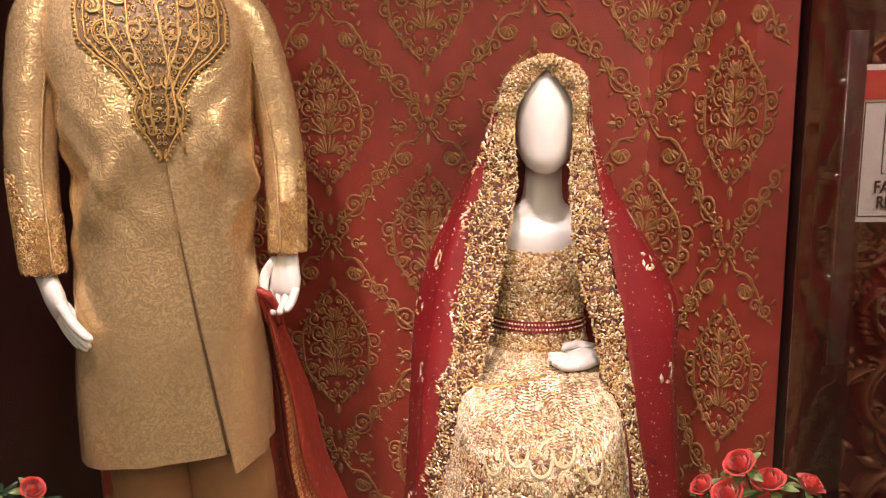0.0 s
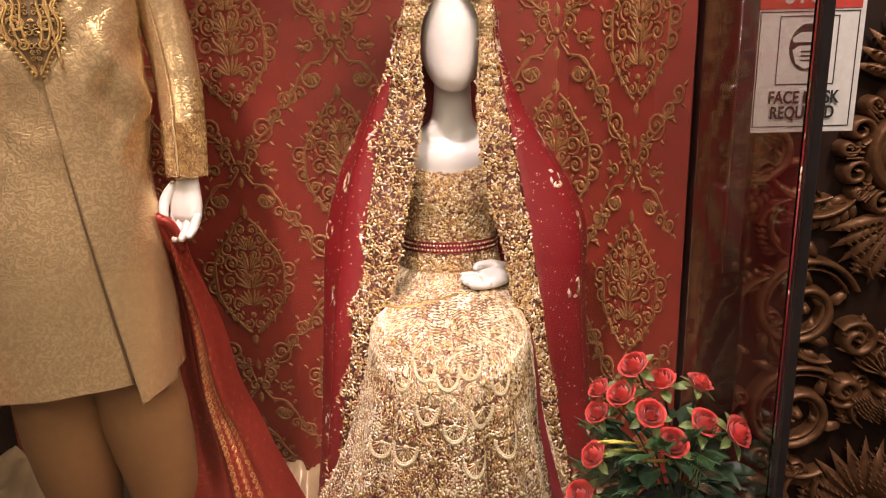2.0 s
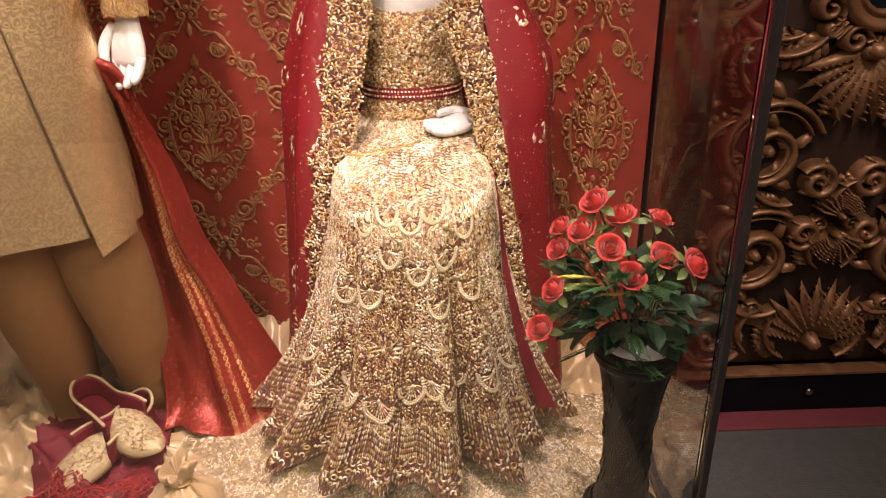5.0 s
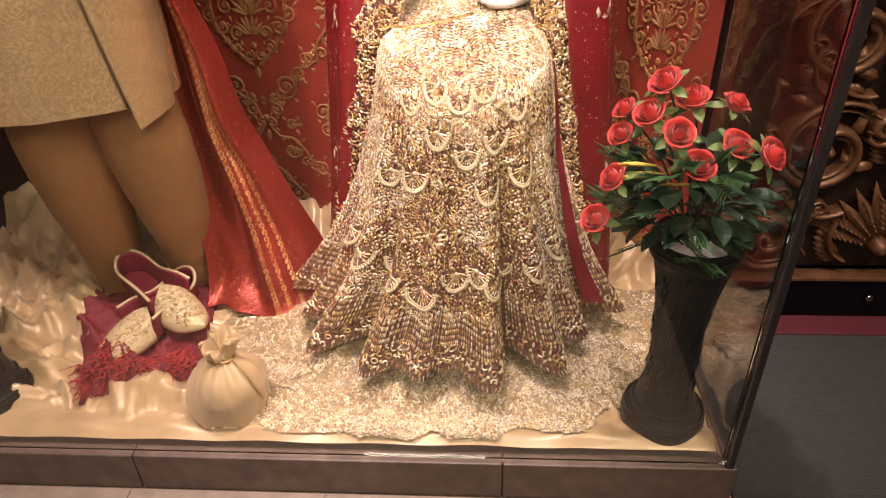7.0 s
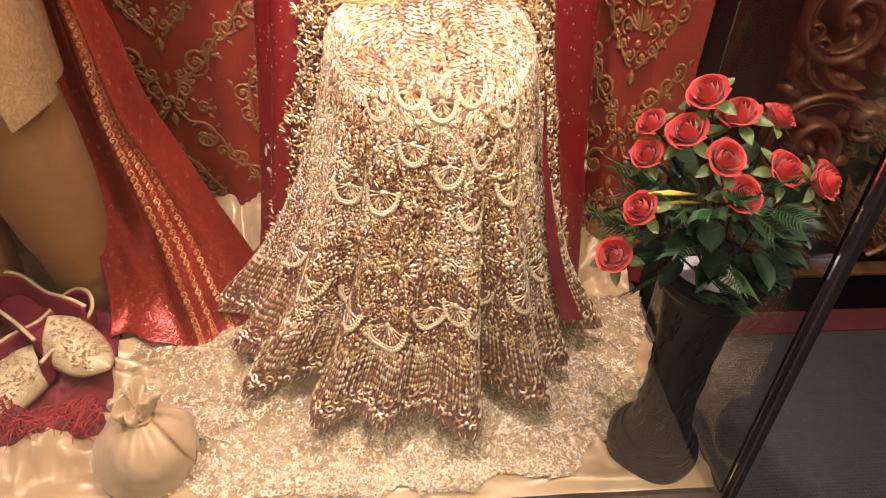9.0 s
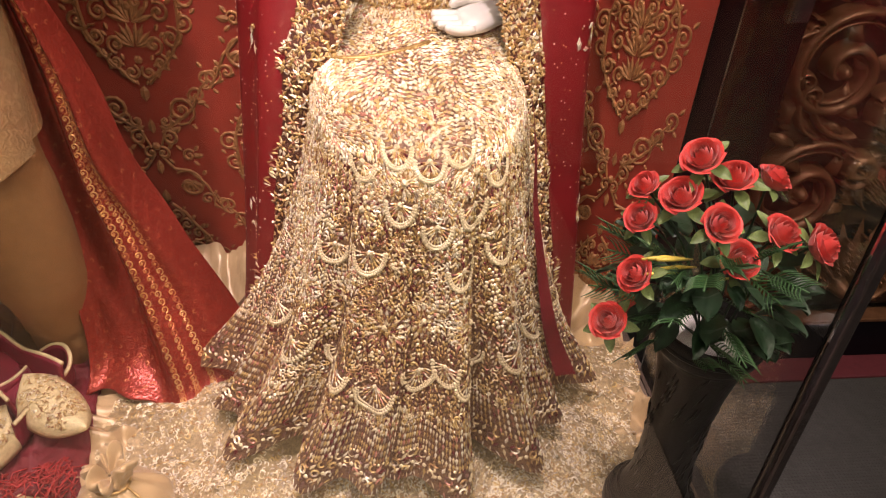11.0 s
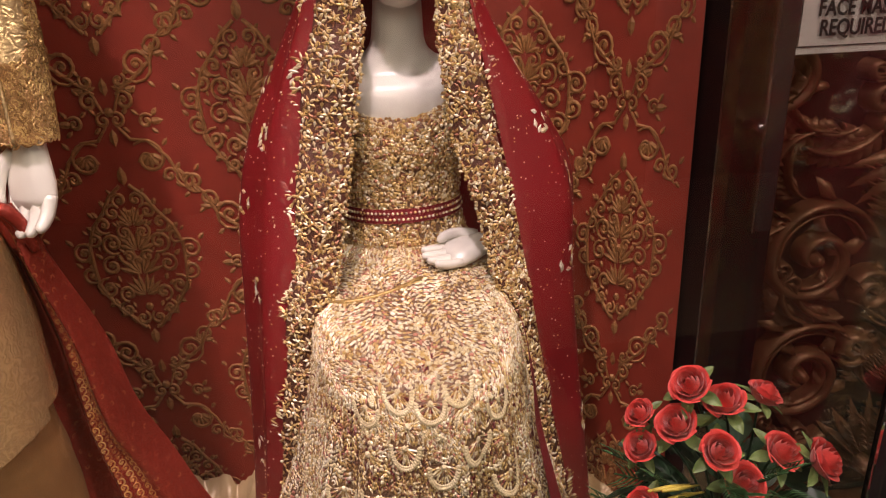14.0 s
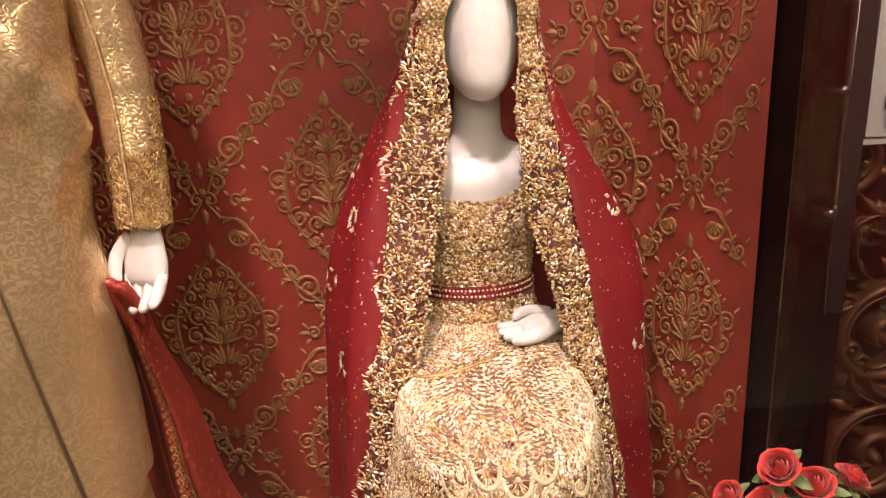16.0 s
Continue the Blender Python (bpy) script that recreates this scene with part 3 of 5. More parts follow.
def curl_shape(turn=4.2, seg=7, w=0.26):
    vs, fs = [], []
    for k in range(seg + 1):
        a = turn * k / seg
        r = 0.95 - 0.62 * k / seg
        for dr, h in ((w, 0), (0, 0.42), (-w * 0.8, 0)):
            vs.append(((r + dr) * math.cos(a), (r + dr) * math.sin(a), h))
    for k in range(seg):
        for q in (0, 1):
            fs += [(3 * k + q, 3 * k + q + 1, 3 * k + q + 4), (3 * k + q, 3 * k + q + 4, 3 * k + q + 3)]
    return np.array(vs), fs


CURL = curl_shape()
RING = curl_shape(6.3, 9, 0.2)


def scatter(f, spots, lift=0.0):
    """Sets small pieces on the sheet f. spots: u, v, shape, size along, size across, height, turn."""
    allv, allf, base = [], [], 0
    e = 1e-3
    for u, v, shape, sa, sb, h, ang in spots:
        p, pu, pv = (np.array(f(*q)) for q in ((u, v), (u + e, v), (u, v + e)))
        du, dv = pu - p, pv - p
        n = np.cross(dv, du)
        ln = np.linalg.norm(n)
        if ln < 1e-12:
            continue
        n = n / ln
        tv = dv / np.linalg.norm(dv)
        tu = np.cross(n, tv)
        c, s_ = math.cos(ang), math.sin(ang)
        a, b = tv * c + tu * s_, tu * c - tv * s_
        if np.dot(n, OUT(p)) < 0:
            n = -n
        sv, sf = shape
        allv.append(p + n * lift + np.outer(sv[:, 0] * sa, a) + np.outer(sv[:, 1] * sb, b) + np.outer(sv[:, 2] * h, n))
        allf += [tuple(i + base for i in t) for t in sf]
        base += len(sv)
    return np.concatenate(allv), allf


def OUT(p):
    """Which way is outward, for pieces on the clothes: towards the pane and up."""
    return np.array((p[0] - 0.03 if p[0] > -0.42 else p[0] + 0.68, p[1] - 1.42, 0.25))


rng = random.Random(7)


def ribbon(path, width, height, taper=True):
    """A raised round ridge along a flat path: vertices as across, up, height, and faces."""
    vs, fs = [], []
    n = len(path)
    prof = ((1, 0), (0.82, 0.62), (0.35, 0.97), (-0.35, 0.97), (-0.82, 0.62), (-1, 0))
    for k, (x, y) in enumerate(path):
        x0, y0 = path[max(k - 1, 0)]
        x1, y1 = path[min(k + 1, n - 1)]
        d = math.hypot(x1 - x0, y1 - y0) or 1
        nx, ny = -(y1 - y0) / d, (x1 - x0) / d
        w = width * (0.35 + 0.65 * math.sin(math.pi * (0.12 + 0.80 * k / (n - 1)))) if taper else width
        vs += [(x + nx * w * a, y + ny * w * a, height * b) for a, b in prof]
    for k in range(n - 1):
        fs += [(6 * k + q, 6 * k + q + 1, 6 * k + q + 7, 6 * k + q + 6) for q in range(5)]
    return vs, fs


def spiral(cx, cy, r, turns, start, sign, n=22, end=0.16):
    return [(cx + r * (1 - (1 - end) * k / n) * math.cos(start + sign * turns * 2 * math.pi * k / n), cy + r * (1 - (1 - end) * k / n) * math.sin(start + sign * turns * 2 * math.pi * k / n)) for k in range(n + 1)]


def petal(cx, cy, ang, length, width, height):
    """A raised pointed leaf with a rib."""
    c, s_ = math.cos(ang), math.sin(ang)
    pts = [(0, 0, 0), (0.3, 0.42, 0.3), (0.65, 0.40, 0.5), (1, 0, 0.2), (0.65, -0.40, 0.5), (0.3, -0.42, 0.3), (0.3, 0, 1), (0.7, 0, 0.9)]
    vs = [(cx + (a * length) * c - b * width * s_, cy + (a * length) * s_ + b * width * c, h * height) for a, b, h in pts]
    return vs, [(0, 6, 1), (1, 6, 7, 2), (2, 7, 3), (3, 7, 4), (4, 7, 6, 5), (5, 6, 0)]


def mirrored(mesh):
    v, f = mesh
    return join(mesh, ([(-a, b, c) for a, b, c in v], [tuple(reversed(q)) for q in f]))


def blob(cx, cy, r, h):
    vs = [(cx + r * math.cos(a), cy + r * math.sin(a), 0) for a in (k * math.pi / 3 for k in range(6))] + [(cx + 0.6 * r * math.cos(a), cy + 0.6 * r * math.sin(a), h * 0.8) for a in (k * math.pi / 3 for k in range(6))] + [(cx, cy, h)]
    return vs, [(k, (k + 1) % 6, 6 + (k + 1) % 6, 6 + k) for k in range(6)] + [(6 + k, 6 + (k + 1) % 6, 12) for k in range(6)]


# ---- damask on the back wall ----
def medallion():
    """A pear-shaped damask medallion of curling stems, seen from the front."""
    h, w = 0.0044, 0.0039
    g = []
    for x, y, r, tr, st, sg in ((0.016, 0.122, 0.015, 1.3, -1.2, 1), (0.034, 0.098, 0.016, 1.3, 2.6, -1), (0.056, 0.074, 0.019, 1.3, -2.2, 1), (0.106, 0.018, 0.022, 1.5, 2.4, -1), (0.100, -0.026, 0.019, 1.4, -2.4, 1),
                                (0.046, 0.036, 0.023, 1.5, -2.0, 1), (0.018, 0.058, 0.015, 1.3, 1.2, -1), (0.056, -0.010, 0.020, 1.4, 2.0, -1), (0.072, -0.056, 0.022, 1.5, 1.8, -1), (0.036, -0.070, 0.018, 1.4, -1.5, 1),
                                (0.044, -0.104, 0.016, 1.3, 1.4, -1), (0.016, -0.124, 0.015, 1.3, 2.0, 1), (0.018, 0.008, 0.012, 1.2, 0.5, 1), (0.080, 0.046, 0.014, 1.2, -1.0, -1)):
        g.append(ribbon(spiral(x, y, r, tr, st, sg, 16), w, h))
        g.append(petal(x + r * 0.75, y + r * 0.75, 0.8, r * 0.95, r * 0.55, h))
        g.append(petal(x - r * 0.3, y - r * 1.0, -1.9, r * 0.8, r * 0.5, h))
        g.append(blob(x, y, r * 0.30, h))
    g.append(ribbon([(0.008, 0.150), (0.034, 0.128), (0.052, 0.098), (0.078, 0.068), (0.092, 0.030), (0.092, -0.010), (0.088, -0.050), (0.068, -0.088), (0.038, -0.120), (0.014, -0.146)], w, h, False))
    for k in range(11):
        a = -1.25 + 2.5 * k / 10
        g.append(petal(0.088 * math.cos(a), 0.128 * math.sin(a), a + 0.25, 0.017, 0.012, h))
    for y, ln in ((-0.075, 0.05), (-0.03, 0.06), (0.02, 0.05), (0.07, 0.04)):
        for a in (0.35, 0.75, 1.12, 1.42):
            g.append(petal(0.002, y, a, ln * (0.7 + 0.3 * math.sin(a)), 0.012, h))
    m = mirrored(join(*g))
    return join(m, petal(0, 0.148, math.pi / 2, 0.038, 0.022, h), petal(0, -0.150, -math.pi / 2, 0.034, 0.022, h), blob(0, 0, 0.010, h * 1.4), blob(0, 0.095, 0.008, h), blob(0, -0.10, 0.009, h))


def scroll_cluster():
    """The scroll garlands that cross between the medallions and run out to the four corners."""
    h, w = 0.0044, 0.0039
    g = []
    for x, y, r, tr, st, sg in ((0.066, 0.083, 0.032, 1.9, -2.3, 1), (0.032, 0.022, 0.018, 1.4, 2.4, -1), (0.058, -0.085, 0.036, 1.25, 2.3, -1), (0.122, -0.126, 0.020, 1.4, 2.0, 1), (0.104, 0.116, 0.018, 1.3, -2.4, -1),
                                (0.126, 0.150, 0.021, 1.4, -2.0, 1), (0.066, -0.016, 0.014, 1.3, 0.6, 1), (0.013, -0.012, 0.014, 1.2, 1.8, -1), (0.092, -0.118, 0.014, 1.2, 0.4, 1), (0.030, 0.058, 0.013, 1.2, 1.0, -1)):
        g.append(ribbon(spiral(x, y, r, tr, st, sg, 20), w, h))
        g.append(blob(x, y, r * 0.22, h))
        g.append(petal(x + 0.8 * r, y + 0.6 * r, 0.9, 0.020, 0.011, h))
        g.append(petal(x + 0.5 * r, y - 0.9 * r, -0.7, 0.018, 0.010, h))
    for a in (-2.6, -2.0, -1.5, -1.0, -0.5):
        g.append(petal(0.060, -0.076, a, 0.030, 0.014, h))
    for a in (2.2, 2.8, 0.2):
        g.append(petal(0.098, 0.098, a, 0.026, 0.013, h))
        g.append(petal(0.036, 0.040, a, 0.024, 0.012, h))
    g.append(ribbon([(0.010, 0.0), (0.026, 0.040), (0.050, 0.055), (0.092, 0.088), (0.112, 0.130), (0.131, 0.149)], w, h))
    g.append(ribbon([(0.008, -0.020), (0.030, -0.048), (0.062, -0.052), (0.094, -0.085), (0.112, -0.125), (0.131, -0.149)], w, h))
    g.append(petal(0.070, -0.018, 0.1, 0.030, 0.016, h))
    m = mirrored(join(*g))
    return join(m, petal(0, 0.030, math.pi / 2, 0.034, 0.018, h), petal(0, -0.028, -math.pi / 2, 0.034, 0.018, h), blob(0, 0.002, 0.010, h * 1.4))


MED, SCR = medallion(), scroll_cluster()
COLUMNS = [(-0.05, 1.0), (0.215, 1.0), (0.478, 1.0), (0.740, 1.0), (1.002, 1.0), (1.264, 1.0), (1.530, 0.95), (1.730, 0.72)]
for i, (cu, squeeze) in enumerate(COLUMNS):
    for j in range(-4, 4):
        mesh = MED if (i + j) % 2 else SCR
        cz = 1.36 + j * 0.297
        vs, inside = [], []
        for a, b, h in mesh[0]:
            u = cu + a * squeeze
            inside.append(0.004 < u < BACK_LEN - 0.004 and cz + b * 1.05 > PLAT + 0.02)
            x, y, dx, dy = back_at(min(max(u, 0.0), BACK_LEN))
            vs.append((x + dy * (h + 0.0005), y - dx * (h + 0.0005), cz + b * 1.05))
        faces = [q for q in mesh[1] if all(inside[k] for k in q)]
        if faces:
            part("damask_motif", (vs, faces), M_MOTIF, back_wall, "", False)

# ---- beadwork of the bridal skirt ----
def arc_spots(u, v, du, dv, n, size, shape=BEAD):
    out = []
    for k in range(n + 1):
        a = math.pi * k / n
        out.append((u + du * math.cos(a), v + dv * math.sin(a), shape, size, size, size * 0.8, 0))
    return out


pale, dark, pearls = [], [], []
# u, v, half width and depth of each pearl-edged shell, in tiers from the knees to the hem
SHELLS = [(-0.040, 0.375, 0.019, 0.050), (0.0, 0.400, 0.019, 0.050), (0.040, 0.370, 0.020, 0.050), (-0.085, 0.43, 0.018, 0.045), (0.095, 0.45, 0.018, 0.045), (-0.035, 0.505, 0.018, 0.040), (0.012, 0.545, 0.018, 0.040), (0.058, 0.515, 0.020, 0.045),
          (-0.065, 0.60, 0.020, 0.040), (0.100, 0.60, 0.020, 0.040), (0.045, 0.625, 0.018, 0.034), (-0.115, 0.62, 0.018, 0.036),
          (-0.042, 0.835, 0.019, 0.038), (-0.001, 0.805, 0.018, 0.034), (0.025, 0.79, 0.012, 0.030), (0.055, 0.81, 0.022, 0.036), (0.105, 0.80, 0.018, 0.032), (-0.090, 0.815, 0.020, 0.034), (-0.140, 0.80, 0.020, 0.034), (0.155, 0.80, 0.020, 0.034), (-0.190, 0.80, 0.020, 0.034), (0.205, 0.80, 0.020, 0.034)]
ROSETTES = [(0.005, 0.325, 0.024), (-0.042, 0.735, 0.026), (0.0, 0.72, 0.024), (0.052, 0.73, 0.030), (0.105, 0.72, 0.024), (-0.095, 0.72, 0.026), (0.06, 0.44, 0.016), (-0.03, 0.455, 0.015), (0.10, 0.53, 0.016), (-0.08, 0.53, 0.018), (-0.145, 0.71, 0.024), (0.155, 0.70, 0.024)]


def in_motif(u, v):
    return any(abs(u - a) < d and -0.2 * e < v - b < e * math.sqrt(max(0.0, 1 - ((u - a) / d) ** 2)) for a, b, d, e in SHELLS)


# strings of bugle beads running down the cloth, leaning to either side by turns
for k in range(250):
    u0_ = -0.30 + 0.60 * k / 249
    v = 0.02 + rng.uniform(0, 0.01)
    while v < 0.89:
        lap = v < 0.46
        v += (0.0090 if lap else 0.0078) * rng.uniform(0.9, 1.1)
        if lap and k % 5 == 0:
            continue
        u = u0_ + 0.0035 * math.sin(v * 30 + 9 * noise.noise((u0_ * 9, v * 4, 2.0))) + rng.gauss(0, 0.0006)
        if in_motif(u, v):
            continue
        # paler mix on the lap carries the spot's highlight in the bead colours
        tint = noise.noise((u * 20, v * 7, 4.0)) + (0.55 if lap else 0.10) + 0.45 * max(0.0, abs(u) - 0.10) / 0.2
        # darker mix down the middle paints the shade of the deep folds
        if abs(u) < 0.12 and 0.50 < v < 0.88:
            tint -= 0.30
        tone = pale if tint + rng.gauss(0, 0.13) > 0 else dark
        sz = rng.uniform(0.0024, 0.0036) * (1.15 if lap else 1.0)
        q = noise.noise((u * 40, v * 30, 7.0))
        if q > 0.22:
            tone.append((u, v, CURL, sz * 1.7, sz * 1.7, sz * 1.1, rng.uniform(0, 6.3)))
        elif q < -0.34:
            (pearls if rng.random() < 0.25 else tone).append((u, v, BEAD, sz * 1.1, sz * 1.1, sz * 1.1, 0))
        else:
            tone.append((u, v, LEAFLET, sz * 1.45, sz * 1.7, sz * 1.3, (2.4 * noise.noise((u * 16, v * 9, 11.0)) if lap else (0.45 if k % 4 < 2 else -0.45)) + rng.gauss(0, 0.12)))
# rosettes of petals round a pearl
for u, v, rad in ROSETTES:
    kx = 1 / (2 * math.pi * lerp_rows(SKIRT, v)[3])
    kz = 1 / (math.dist(skirt_f(u, v), skirt_f(u, v + 0.01)) * 100)
    for ring, n in ((0.36, 7), (0.68, 12), (1.0, 18)):
        for q in range(n):
            a = 2 * math.pi * q / n + ring
            (dark if ring < 0.9 else pale).append((u + rad * ring * math.sin(a) * kx, v + rad * ring * math.cos(a) * kz, LEAFLET, 0.0075, 0.0085, 0.0045, a))
    pearls.append((u, v, BEAD, 0.0055, 0.0055, 0.005, 0))
# shells: a rope of pearls below, rays of bugle beads inside
for u, v, du, dv in SHELLS:
    n = int(du * 900) + 6
    pearls += arc_spots(u, v, du, dv, n, 0.0036)
    pearls += arc_spots(u, v, du * 0.88, dv * 0.88, n, 0.0024)
    for k in range(12):
        a = math.pi * (k + 0.5) / 12
        for rr in (0.22, 0.40, 0.58, 0.74):
            (dark if k % 2 else pale).append((u + du * rr * math.cos(a), v + dv * rr * math.sin(a), LEAFLET, 0.0058, 0.0048, 0.0034, math.pi / 2 - a))
    pearls.append((u, v, BEAD, 0.0048, 0.0048, 0.004, 0))
# comb of bugle lines over the hem, and the hem band of curls
for k in range(270):
    u = -0.30 + 0.60 * k / 269
    for v in np.arange(0.875, 0.935, 0.010):
        if not in_motif(u, float(v)):
            (dark if k % 2 else pale).append((u, float(v), LEAFLET, 0.0064, 0.0064, 0.0040, 0))
for k in range(62):
    u = -0.30 + 0.60 * k / 61
    for q in range(7):
        a = 2 * math.pi * q / 7
        (pale if q % 2 else dark).append((u + 0.0045 * math.sin(a), 0.962 + 0.016 * math.cos(a), CURL if q % 3 else LEAFLET, 0.0084, 0.0084, 0.0050, a))
    pearls.append((u, 0.962, BEAD, 0.004, 0.004, 0.004, 0))
for k in range(190):
    u = -0.30 + 0.60 * k / 189
    dark.append((u, 0.940, BEAD, 0.0030, 0.0030, 0.003, 0))
    pale.append((u, 0.992, LEAFLET, 0.0070, 0.0034, 0.003, rng.gauss(0, 0.3)))
for k in range(2200):
    u, v = rng.uniform(-0.30, 0.30), rng.uniform(0.30, 0.88)
    pearls.append((u, v, BEAD, 0.0019, 0.0019, 0.0028, 0)) if k % 2 else dark.append((u, v, BEAD, 0.0020, 0.0020, 0.0024, 0))
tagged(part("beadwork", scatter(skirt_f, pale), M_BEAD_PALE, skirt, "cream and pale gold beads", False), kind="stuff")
tagged(part("scallop_pearls", scatter(skirt_f, pearls, 0.0015), M_PEARL, skirt, "cream pearl scallops", False), kind="stuff")
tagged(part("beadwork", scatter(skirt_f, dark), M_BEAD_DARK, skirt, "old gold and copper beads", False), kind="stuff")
part("waist_cord", tube([skirt_f(u, 0.24 - 0.45 * (u + 0.16)) for u in np.linspace(-0.16, 0.02, 20)], 0.0045, 8), M_GOLD, skirt, "thin twisted gold cord")

# bodice
OUT = lambda p: np.array((p[0] - 0.03, p[1] - 1.60, 0.1))
spots = []
for k in range(5200):
    u, v = rng.uniform(-0.27, 0.27), rng.uniform(0.02, 1)
    sz = rng.uniform(0.003, 0.0052)
    q = rng.random()
    spots.append((u, v, BEAD if q < 0.4 else (LEAFLET if q < 0.7 else CURL), sz * (0.8 if q < 0.4 else 1.7), sz * (0.8 if q < 0.4 else (0.8 if q < 0.7 else 1.7)), sz * 0.9, rng.gauss(0, 0.8)))
belt = []
for v, n, dv in ((0.30, 9, 0.10), (0.40, 9, 0.10), (0.55, 5, 0.06)):
    for k in range(n):
        u = -0.22 + 0.44 * (k + 0.5) / n
        spots += arc_spots(u, v, 0.2 / n, dv, 12, 0.0032)
for k in range(44):
    u = -0.24 + 0.48 * k / 43
    for v in (0.815, 0.875):
        belt.append((u + 0.003 * (v > 0.82), v, BEAD, 0.0028, 0.0028, 0.003, 0))
tagged(part("beadwork", scatter(bodice_f, spots), M_BEAD_GOLD, bodice, "gold bead embroidery", False), kind="stuff")


def belt_f(u, v):
    x, y, z = bodice_f(u, 0.765 + 0.085 * v)
    return 0.03 + (x - 0.03) * 1.035, 1.60 + (y - 1.60) * 1.045, z


part("belt", grid_mesh(belt_f, 60, 4, True), M_BELT, bodice, "dark red belt")
tagged(part("belt_beads", scatter(lambda u, v: belt_f(u, (v - 0.77) / 0.14), belt), M_BEAD_PALE, bodice, "cream beads in rows", False), kind="stuff")

# veil border: dense leaf embroidery with a ragged outer edge
for fr, sign in ((VEIL_L, -1), (VEIL_R, 1)):
    f = band(fr)
    spots = []
    for k in range(84):
        for j in range(4):
            u, v = 0.10 + 0.265 * (j + 0.5 * (k % 2) - 0.25) + rng.gauss(0, 0.03), 0.014 + 0.98 * (k + rng.uniform(-0.3, 0.3)) / 84
            lean = rng.uniform(0, 6.3)
            for q in range(6):
                a = lean + q * 1.047 + rng.gauss(0, 0.12)
                rad = rng.uniform(0.0055, 0.0075)
                spots.append((u + rad / 0.075 * math.sin(a) * (-1 if sign > 0 else 1), v + rad / 1.35 * math.cos(a), LEAFLET, rng.uniform(0.0048, 0.0064), 0.0068, 0.0050, a))
            spots.append((u, v, BEAD, 0.0036, 0.0036, 0.006, 0))
    for k in range(1500):
        u, v = rng.uniform(0.0, 1.0), rng.uniform(0.012, 1)
        sz = rng.uniform(0.0026, 0.0040)
        spots.append((u, v, CURL if k % 3 == 0 else LEAFLET, sz * 1.5, sz * (1.5 if k % 3 == 0 else 1.7), sz * 0.9, rng.uniform(0, 6.3)))
    for k in range(330):
        v = 0.02 + 0.97 * k / 330
        spots.append((rng.uniform(-0.26, -0.08) if v > 0.30 else -0.05, v, LEAFLET, rng.uniform(0.007, 0.011), 0.0085, 0.004, rng.gauss(1.6 * (1 if sign < 0 else -1), 0.6)))
        spots.append((rng.uniform(0.96, 1.05), v, BEAD, 0.0032, 0.0032, 0.004, 0))
    OUT = lambda p: np.array((0, -1.0, 0.2))
    tagged(part("border_embroidery", scatter(f, spots), M_BEAD_GOLD, veil, "dense gold leaf embroidery", False), kind="stuff")
    sd = SIDE_L if sign < 0 else SIDE_R
    hs = veil_half_f(fr, sd)
    spots = [(rng.uniform(0.05, 0.6), rng.uniform(0.25, 0.99), BEAD, 0.0016, 0.0016, 0.001, 0) for k in range(520)]
    for u, v in ((0.22, 0.36), (0.36, 0.30), (0.25, 0.55), (0.40, 0.50), (0.22, 0.70), (0.35, 0.62), (0.25, 0.86)):
        for k in range(10):
            a = rng.uniform(0, 6.3)
            spots.append((u + 0.035 * math.cos(a), v + 0.011 * math.sin(a), LEAFLET, 0.0085, 0.0110, 0.003, a))
    OUT = lambda p: np.array((p[0] - 0.04, p[1] - 1.62, 0.0))
    tagged(part("sequins", scatter(hs, spots, 0.001), M_BEAD_PALE, veil, "small silver-gold sprigs and sequins", False), kind="stuff")


# ---- train on the platform ----
EDGE = [(-200, 0.60), (-180, 0.56), (-155, 0.53), (-135, 0.50), (-112, 0.43), (-95, 0.395), (-75, 0.395), (-55, 0.43), (-38, 0.47), (-15, 0.49), (10, 0.50)]


def cloth_z(x, y):
    """Height of the satin cloth over the platform."""
    w = noise.noise((x * 3.0, y * 3.0, 9.0))
    n = noise.noise((x * 5.0 + w, y * 8.0 - w, 1.3))
    m = noise.noise((x * 9 + 2 * w, y * 5 + 3 * w, 5.0))
    f3 = noise.noise((x * 14 + 4 * w, y * 7 - 5 * w, 7.0))
    ridge = lambda q, k: max(0.0, 1 - abs(q) * k) ** 1.5
    calm = max(0.0, min(1.0, (y - 1.02) / 0.06))
    z = PLAT + 0.010 + calm * (0.030 * ridge(n, 4.5) + 0.024 * ridge(m, 5.0) + 0.012 * ridge(f3, 4.0) + 0.010 * w)
    left = max(0.0, min(1.0, (-0.40 - x) / 0.25))
    z += calm * left * (0.042 * ridge(noise.noise((x * 4 + y * 5, y * 2.5 - x * 2, 3.0)), 2.6) + 0.026 * ridge(noise.noise((x * 3 - y * 9, y * 4 + x * 5, 8.0)), 4.0))
    z += calm * left * 0.027 * max(ridge(math.sin(x * 17 + y * 11 + 3 * w), 2.2), 0.8 * ridge(math.sin(x * 9 - y * 19 + 4 * w), 2.6))
    back = max(0.0, min(1.0, (y - 1.50) / 0.22))
    z += back ** 1.5 * (0.15 + 0.07 * noise.noise((x * 6, 2.0, 0.0)))
    front = max(0.0, min(1.0, (1.045 - y) / 0.06))
    z += 0.020 * math.sin(math.pi * min(0.9 * front, 1.0)) * (1 + 0.45 * noise.noise((x * 7, 1.0, 0.0)) + 0.25 * math.sin(x * 31))
    return max(z, PLAT + 0.003)


